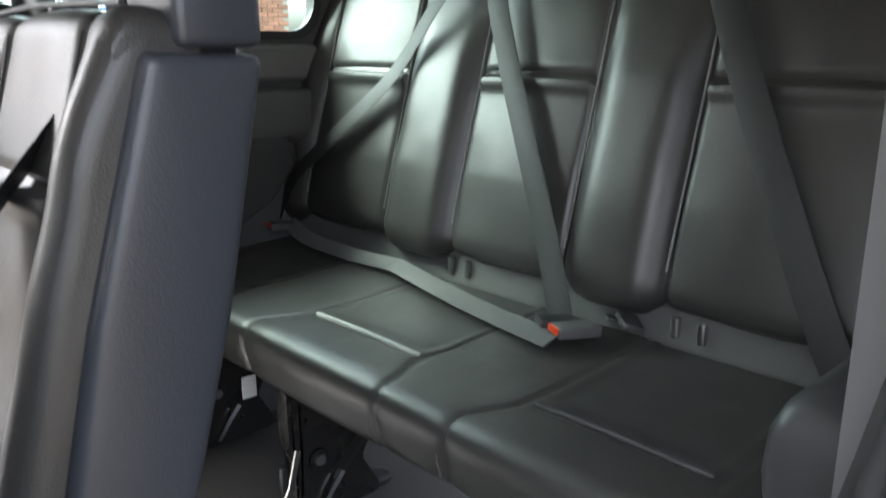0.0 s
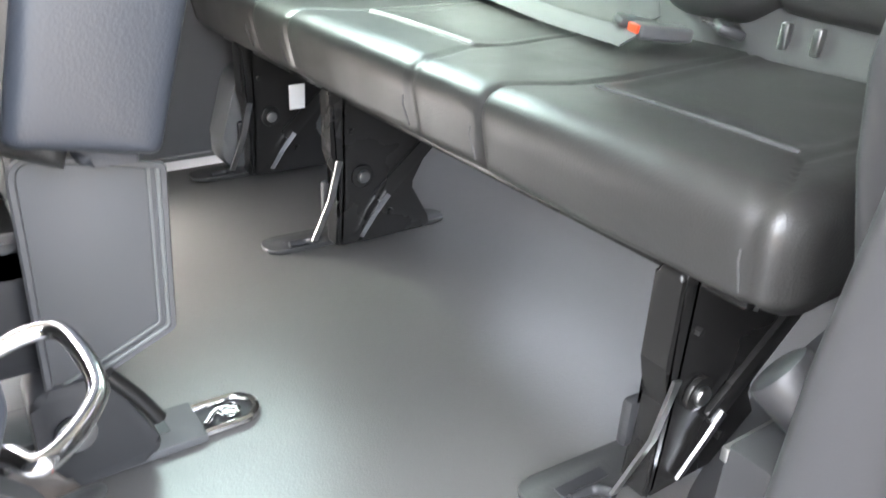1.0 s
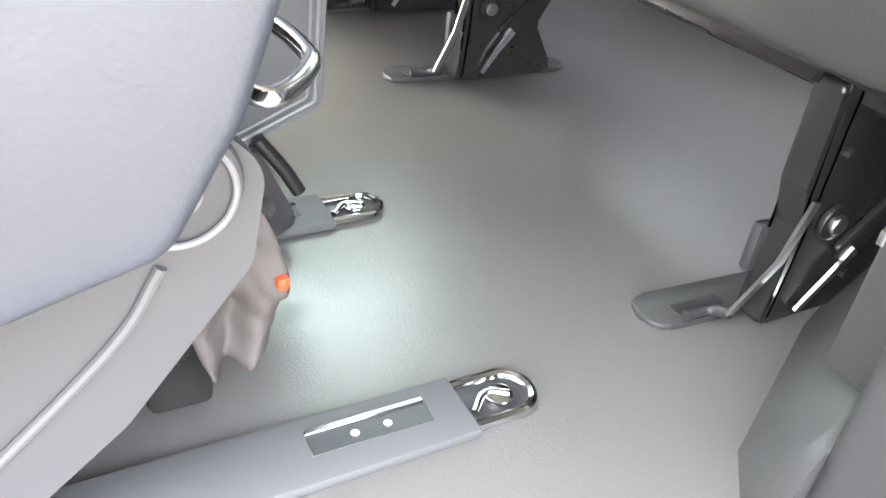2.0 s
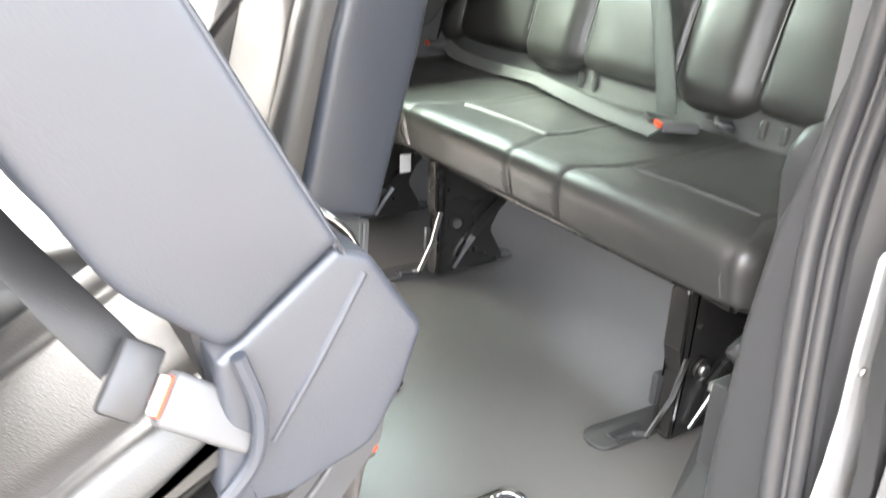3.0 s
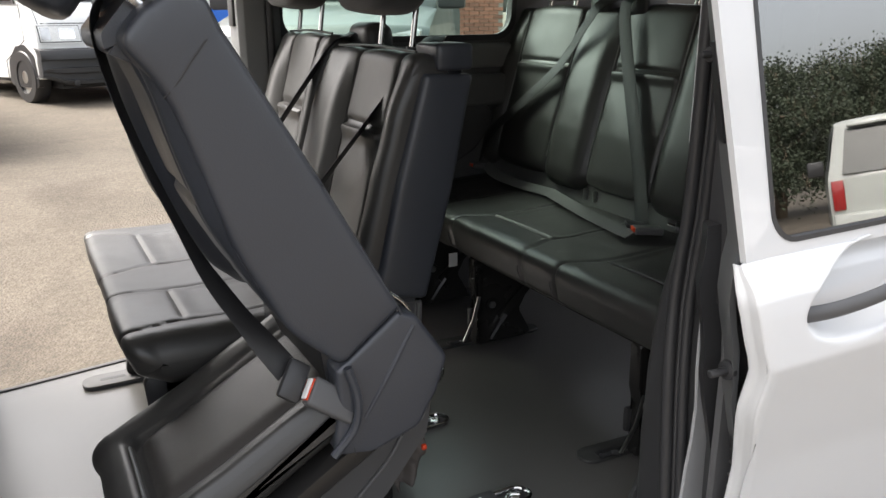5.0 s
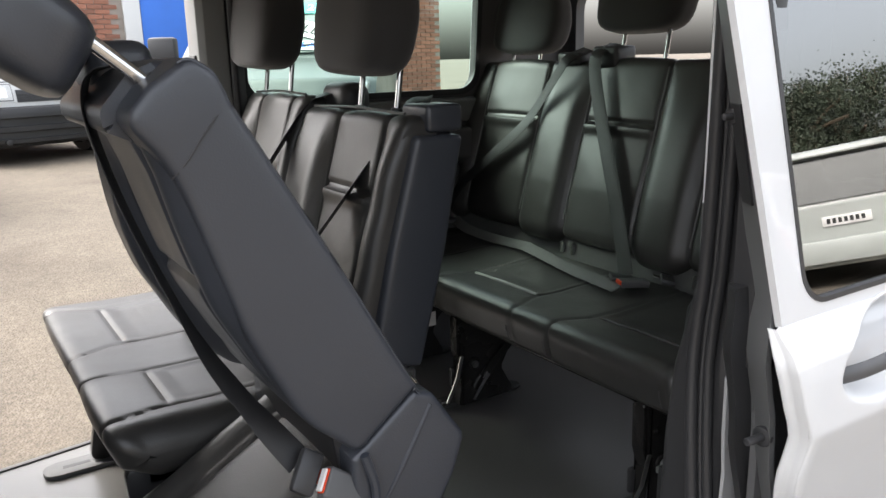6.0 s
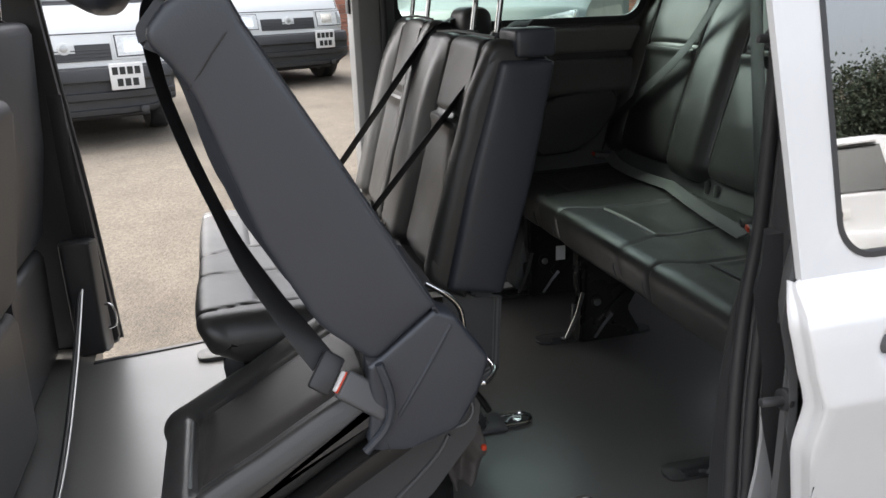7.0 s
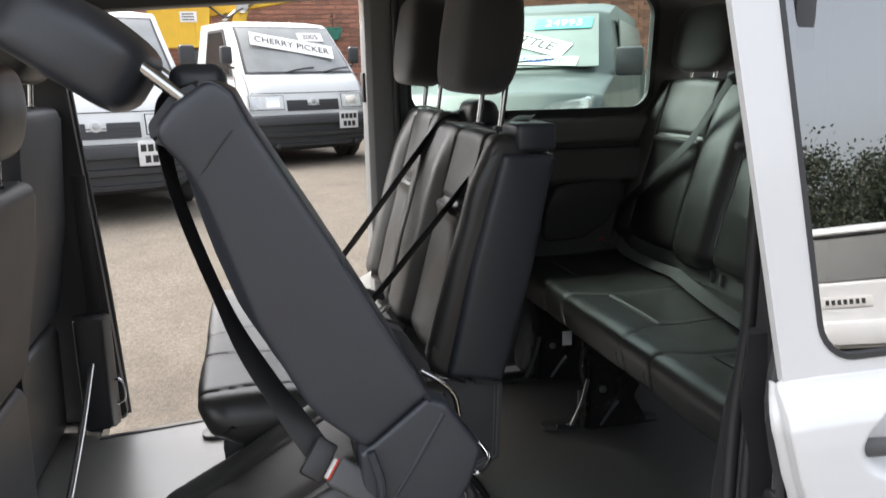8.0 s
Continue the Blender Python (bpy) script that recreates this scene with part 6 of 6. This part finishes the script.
def build_people_carrier(at, turn, paint, label, signs):
    m = pose(*at, 0, 0, turn)
    v = thing("parked_car", label, "car", at, "parked cars")
    hw = 0.90
    prof = fillet([(0.06, 0.25), (0.0, 0.45), (0.03, 0.72), (0.20, 0.90), (0.95, 1.05), (1.75, 1.62), (2.2, 1.72), (4.2, 1.70), (4.45, 1.0), (4.45, 0.25)],
                  [0.05, 0.1, 0.1, 0.15, 0.1, 0.15, 0.1, 0.1, 0.1, 0.05])
    bm = bmesh.new()
    cols = []
    for s, f in ((-1, 0.0), (-0.86, 0.7), (-0.5, 1), (0.5, 1), (0.86, 0.7), (1, 0.0)):
        col = []
        for y, z in prof:
            tum = 1 - 0.16 * step01(0.95, 1.7, z)
            yy = y + (1 - f) * (0.22 if y < 1.0 else 0.04 if y < 2.5 else -0.06)
            col.append(bm.verts.new((s * hw * tum, yy, z - (1 - f) * 0.03 * (z > 0.8))))
        cols.append(col)
    k = len(prof)
    for a, b in zip(cols, cols[1:]):
        for i in range(k):
            bm.faces.new((a[i], a[(i + 1) % k], b[(i + 1) % k], b[i]))
    bm.faces.new(cols[0]), bm.faces.new(cols[-1])
    part("body", bm, paint, v, m=m)
    def raked(t, s, out):
        y, z = 1.02 + 0.66 * t, 1.10 + 0.47 * t
        w = hw * (1 - 0.16 * step01(0.95, 1.7, z)) * 0.88
        return (s * w, y - 0.58 * out, z + 0.81 * out)
    def sheet(name, t0, t1, s0, s1, out, mat, parent, lab=""):
        vs = [raked(t0, s0, out), raked(t0, s1, out), raked(t1, s1, out), raked(t1, s0, out)]
        vs += [raked(t0, s0, out + 0.006), raked(t0, s1, out + 0.006), raked(t1, s1, out + 0.006), raked(t1, s0, out + 0.006)]
        return solid(name, vs, [(0, 1, 2, 3), (4, 5, 6, 7), (0, 1, 5, 4), (1, 2, 6, 5), (2, 3, 7, 6), (3, 0, 4, 7)], mat, parent, lab, False, m)
    sheet("windscreen", -0.02, 1.0, -1, 1, 0.012, material("pale_windscreen", (0.08, 0.105, 0.095), 0.10, coat=1.0, vary=0.4, vscale=4), v, "windscreen with price signs")
    tube("wiper", [raked(0.0, -0.5, 0.03), raked(0.10, 0.5, 0.03)], 0.01, RUBBER, v, m=m)
    for s in (-1, 1):
        prism("headlight", fillet([(s * 0.42, 0.70), (s * 0.84, 0.73), (s * 0.87, 0.88), (s * 0.55, 0.82)], 0.03), 0.02, 0.32, HEADLAMP, v, bevel=0.015, m=m)
        rbox("mirror", (s * 1.02 - 0.12, s * 1.02 + 0.12), (1.12, 1.25), (1.02, 1.26), RUBBER, v, 0.03, 2, m=m)
        wheel(v, (s * 0.80, 0.85, 0.32), 0.32, 0.2, m=m)
        wheel(v, (s * 0.80, 3.55, 0.32), 0.32, 0.2, m=m)
        vs = [(s * 0.875, 1.75, 1.10), (s * 0.875, 4.1, 1.10), (s * 0.80, 4.05, 1.55), (s * 0.80, 2.1, 1.55)]
        solid("side_window", vs + [(x + s * 0.012, y, z) for x, y, z in vs], [(0, 1, 2, 3), (4, 5, 6, 7), (0, 1, 5, 4), (1, 2, 6, 5), (2, 3, 7, 6), (3, 0, 4, 7)], CAR_GLASS, v, "dark side window", False, m)
    rbox("grille", (-0.40, 0.40), (-0.01, 0.08), (0.62, 0.78), TRIM_BLACK, v, 0.02, 2, m=m)
    rbox("lower_grille", (-0.65, 0.65), (-0.01, 0.10), (0.30, 0.44), TRIM_BLACK, v, 0.02, 2, m=m)
    plate = rbox("number_plate", (-0.26, 0.26), (-0.02, -0.008), (0.47, 0.58), PAPER, v, 0.003, 2, "white number plate", m=m)
    for i in range(7):
        rbox("bar", (-0.22 + 0.063 * i, -0.18 + 0.063 * i), (-0.024, -0.019), (0.49, 0.56), INK, plate, 0, m=m)
    tail = lambda t, s, out: (s * (0.74 - 0.10 * t), 4.455 - 0.215 * t + 0.94 * out, 1.02 + 0.60 * t + 0.33 * out)
    vs = [tail(a, s, o) for o in (0.006, 0.014) for a, s in ((0.04, -1), (0.04, 1), (0.92, 1), (0.92, -1))]
    solid("rear_window", vs, [(0, 1, 2, 3), (4, 5, 6, 7), (0, 1, 5, 4), (1, 2, 6, 5), (2, 3, 7, 6), (3, 0, 4, 7)], CAR_GLASS, v, "dark tailgate window", False, m)
    rbox("spoiler", (-0.62, 0.62), (4.22, 4.34), (1.60, 1.64), paint, v, 0.015, 2, m=m)
    rbox("rear_bumper", (-0.88, 0.88), (4.40, 4.54), (0.30, 0.58), paint, v, 0.03, 2, m=m)
    back_plate = rbox("number_plate", (-0.27, 0.27), (4.452, 4.468), (0.74, 0.86), PAPER, v, 0.003, 2, "pale number plate", m=m)
    for i in range(7):
        rbox("bar", (-0.22 + 0.063 * i, -0.18 + 0.063 * i), (4.467, 4.472), (0.77, 0.83), INK, back_plate, 0, m=m)
    for s in (-1, 1):
        rbox("tail_light", (s * 0.80 - 0.07, s * 0.80 + 0.07), (4.36, 4.465), (0.62, 0.98), TAIL_RED, v, 0.02, 2, m=m)
    if signs:
        lean = math.degrees(math.atan2(0.66, 0.47))
        for text, t, s, size, box, spin, card, ink in (("SHUTTLE", 0.50, 0.05, 0.17, (0.95, 0.22), -24, PAPER, INK), ("24995", 0.80, 0.55, 0.14, (0.52, 0.17), 0, TEAL, PAPER), ("LOW MILEAGE", 0.10, 0.15, 0.11, (0.95, 0.13), -4, PAPER, BLUE)):
            base = m @ Matrix.Translation(Vector(raked(t, s, 0.026))) @ pose(0, 0, 0, 90 - lean, 0, 0) @ pose(0, 0, 0, 0, 0, spin)
            bm = bmesh.new()
            bmesh.ops.create_cube(bm, size=1)
            bmesh.ops.scale(bm, vec=(*box, 0.004), verts=bm.verts)
            board = part("sign_board", bm, card, v, "card sale sign", False, base)
            lettering("lettering", text, size, base @ Matrix.Translation((0, 0, 0.004)), ink, board)
    return v


build_people_carrier((2.2, 5.0, ground_z(2.2, 5.0)), -33, DARK_GREEN_CAR, "pale silver people carrier with sale signs", True)
build_people_carrier((12.75, -7.55, ground_z(0, -5.6)), 53, SILVER_CAR, "pale silver people carrier with its tail to the van", False)
build_people_carrier((9.90, -10.60, ground_z(0, -7.3)), 39, PAINT, "silver estate car parked in the row", False)


def build_cherry_picker():
    c = thing("cherry_picker", "yellow cherry picker platform behind the vans", "access platform", (0, 12, 0))
    verts = [(x, y, z) for z, i in ((1.52, 0.08), (2.14, 0.0)) for x, y in ((-0.87 + i, 11.6 + i), (0.04 - i, 11.6 + i), (0.04 - i, 12.3 - i), (-0.87 + i, 12.3 - i))]
    b = solid("basket", verts, [(0, 1, 2, 3), (0, 1, 5, 4), (1, 2, 6, 5), (2, 3, 7, 6), (3, 0, 4, 7)], YELLOW, c, "yellow tapered work basket", False)
    mod = b.modifiers.new("thick", "SOLIDIFY")
    mod.thickness = 0.02
    holed("basket_rim", box_loop(-0.90, 0.07, 11.57, 12.33, 0.03), box_loop(-0.84, 0.01, 11.63, 12.27, 0.02), 2.10, 2.17, YELLOW, b, axis="z")
    for x in (-0.66, -0.42, -0.18):
        prism("rib", [(11.665, 1.55), (11.69, 1.55), (11.615, 2.10), (11.59, 2.10)], x - 0.02, x + 0.02, YELLOW, b, axis="x", bevel=0.004)
    rbox("label_plate", (-0.40, -0.16), (11.585, 11.60), (1.88, 2.03), PAPER, b, 0.002)
    for z in (1.915, 1.955, 1.995):
        rbox("bar", (-0.37, -0.20), (11.580, 11.586), (z - 0.008, z + 0.008), INK, b, 0)
    prism("boom", [(0.02, 1.98), (1.35, 2.22), (1.35, 2.40), (0.02, 2.16)], 11.9, 12.1, YELLOW, c, bevel=0.02)
    prism("lower_arm", [(0.2, 1.5), (0.42, 1.5), (0.62, 2.15), (0.42, 2.15)], 11.75, 11.9, YELLOW, c, bevel=0.02)
    disc("knuckle", (0.50, 11.72, 2.10), (0, -1, 0), 0.09, 0.10, STEEL, c, 24, 0.01)
    tube("ram", [(-0.05, 11.85, 1.7), (0.6, 11.85, 2.2)], 0.035, STEEL, c)
    tube("hose", [(0.0, 11.6, 2.12), (0.25, 11.6, 1.95), (0.45, 11.65, 2.05), (0.8, 11.85, 2.22)], 0.016, RUBBER, c)
    rbox("turret", (-0.3, 0.5), (11.7, 12.4), (0.65, 1.5), TRIM_BLACK, c, 0.05)
    rbox("chassis", (-0.9, 0.9), (11.5, 12.6), (0.33, 0.66), TRIM_BLACK, c, 0.04)
    rbox("outrigger", (-1.35, -1.25), (11.2, 11.32), (0.04, 1.25), YELLOW, c, 0.02)
    rbox("outrigger_arm", (-1.30, -0.85), (11.22, 11.6), (0.5, 0.62), YELLOW, c, 0.02)
    for x in (-0.75, 0.75):
        wheel(c, (x, 11.7, 0.33), 0.30, 0.2)
        wheel(c, (x, 12.4, 0.33), 0.30, 0.2)
    return c


build_cherry_picker()


def build_tree(at, h, spread, seed):
    rng = random.Random(seed)
    t = thing("tree", "dark leafy tree at the edge of the yard", "tree", at, "trees")
    base = Vector(at)
    tube("trunk", [base, base + Vector((0.1, 0.05, h * 0.3)), base + Vector((-0.1, 0.1, h * 0.7))], 0.16, BARK, t)
    for i in range(7):
        a = rng.uniform(0, 6.28)
        z = h * rng.uniform(0.25, 0.6)
        p = base + Vector((0, 0, z))
        q = p + Vector((math.cos(a) * spread * 0.7, math.sin(a) * spread * 0.7, h * rng.uniform(0.15, 0.35)))
        tube("limb", [p, p.lerp(q, 0.5) + Vector((0, 0, 0.15)), q], 0.05, BARK, t, n=6)
    verts, faces = [], []
    clumps = [base + Vector((rng.gauss(0, spread * 0.45), rng.gauss(0, spread * 0.45), h * rng.uniform(0.2, 1.0))) for _ in range(170)]
    for c in clumps:
        size = rng.uniform(0.16, 0.34)
        for _ in range(150):
            p = c + Vector((rng.gauss(0, size), rng.gauss(0, size), rng.gauss(0, size * 0.85)))
            u = Vector((rng.gauss(0, 1), rng.gauss(0, 1), rng.gauss(0, 1))).normalized() * 0.048
            w = u.cross(Vector((rng.gauss(0, 1), rng.gauss(0, 1), rng.gauss(0, 1)))).normalized() * 0.026
            i = len(verts)
            verts += [p - u, p + w, p + u, p - w]
            faces.append((i, i + 1, i + 2, i + 3))
    twig_v, twig_f = [], []
    for c in clumps:
        for _ in range(3):
            way = Vector((rng.gauss(0, 0.5), rng.gauss(0, 0.5), rng.uniform(0.4, 1.0))).normalized()
            a0, b0 = c - way * 0.15, c + way * rng.uniform(0.35, 0.75) + Vector((rng.gauss(0, 0.06), rng.gauss(0, 0.06), 0))
            e, g = Vector((0.009, 0, 0)), Vector((0, 0.009, 0))
            i = len(twig_v)
            twig_v += [a0 - e, a0 + e, a0 + g, b0]
            twig_f += [(i, i + 1, i + 3), (i + 1, i + 2, i + 3), (i + 2, i, i + 3), (i, i + 1, i + 2)]
    twigs = bpy.data.meshes.new("twigs")
    twigs.from_pydata([tuple(v) for v in twig_v], [], twig_f)
    finish("twigs", twigs, BARK, t, "bare dark twigs", False)
    me = bpy.data.meshes.new("crown")
    me.from_pydata([tuple(v) for v in verts], [], faces)
    finish("crown", me, LEAF, t, "", False)
    return t


for i, (x, y, h, s) in enumerate(((7.0, -13, 3.2, 2.0), (10.5, -13.5, 3.4, 2.1), (14.0, -13, 3.5, 2.1), (17.5, -13.6, 3.9, 2.2), (21.0, -13, 4.1, 2.1), (24.5, -13.5, 4.3, 2.2))):
    build_tree((x, y, ground_z(x, y)), h, s, 11 + i)

# ---- brick wall behind the yard ----
WX, WY = 0.225, 12.9
wall = thing("brick_wall", "red brick wall at the back of the yard", "wall", (1.5, WY, 0), kind="structure")
rbox("mortar_core", (-7, 9), (WY + 0.012, WY + 0.25), (GF - 0.1, 3.6), MORTAR, wall, 0)
prism("blue_door", fillet([(3.27, 0.05), (4.00, 0.05), (4.00, 2.15), (3.27, 2.15)], 0.01), WY - 0.05, WY - 0.004, BLUE, wall, bevel=0.006, label="bright blue painted door")
rbox("door_frame", (3.00, 3.26), (WY - 0.07, WY + 0.0), (0.03, 2.3), PAINT_WHITE, wall, 0.008, label="white painted door frame")
basket = thing("hanging_basket", "green hanging basket on the brick wall", "planter", (1.95, WY - 0.2, 1.7))
prism("bowl", fillet([(1.80, 1.86), (2.10, 1.86), (2.04, 1.66), (1.86, 1.66)], 0.03), WY - 0.32, WY - 0.06, CLAY, basket, bevel=0.03)
tube("bracket", [(1.95, WY, 2.05), (1.95, WY - 0.2, 2.08), (1.95, WY - 0.2, 1.87)], 0.01, METAL, basket, n=6)


def brick_mesh():
    bm = bmesh.new()
    bmesh.ops.create_cube(bm, size=1)
    bmesh.ops.scale(bm, vec=(0.215, 0.02, 0.065), verts=bm.verts)
    bmesh.ops.bevel(bm, geom=bm.edges[:], offset=0.003, segments=1, affect="EDGES")
    me = bpy.data.meshes.new("brick")
    bm.to_mesh(me)
    bm.free()
    me.materials.append(BRICK)
    return me


BRICK_MESH = brick_mesh()
rest_v, rest_f = [], []
rng = random.Random(5)
for row in range(46):
    z = GF + 0.04 + 0.075 * row
    for col in range(-30, 40):
        x = col * WX + (WX / 2 if row % 2 else 0)
        if 2.92 < x < 4.05 and z < 2.3:
            continue
        dy = rng.uniform(-0.003, 0.003)
        if 1.85 < x < 2.90 and z > 0.3 and row < 46:
            o = new("brick", BRICK_MESH)
            o.parent = wall
            o.location = (x - 1.5, 0.003 + dy, z)
        else:
            i = len(rest_v)
            a, b, c = 0.107, 0.011, 0.0325
            y = WY + 0.003 + dy
            rest_v += [(x - a, y - b, z - c), (x + a, y - b, z - c), (x + a, y - b, z + c), (x - a, y - b, z + c),
                       (x - a, y + b, z - c), (x + a, y + b, z - c), (x + a, y + b, z + c), (x - a, y + b, z + c)]
            rest_f += [tuple(i + k for k in f) for f in ((0, 1, 2, 3), (0, 1, 5, 4), (2, 3, 7, 6), (0, 3, 7, 4), (1, 2, 6, 5))]
me = bpy.data.meshes.new("more_bricks")
me.from_pydata(rest_v, [], rest_f)
tagged(finish("more_bricks", me, BRICK, wall, "red bricks in mortar", False), kind="stuff")
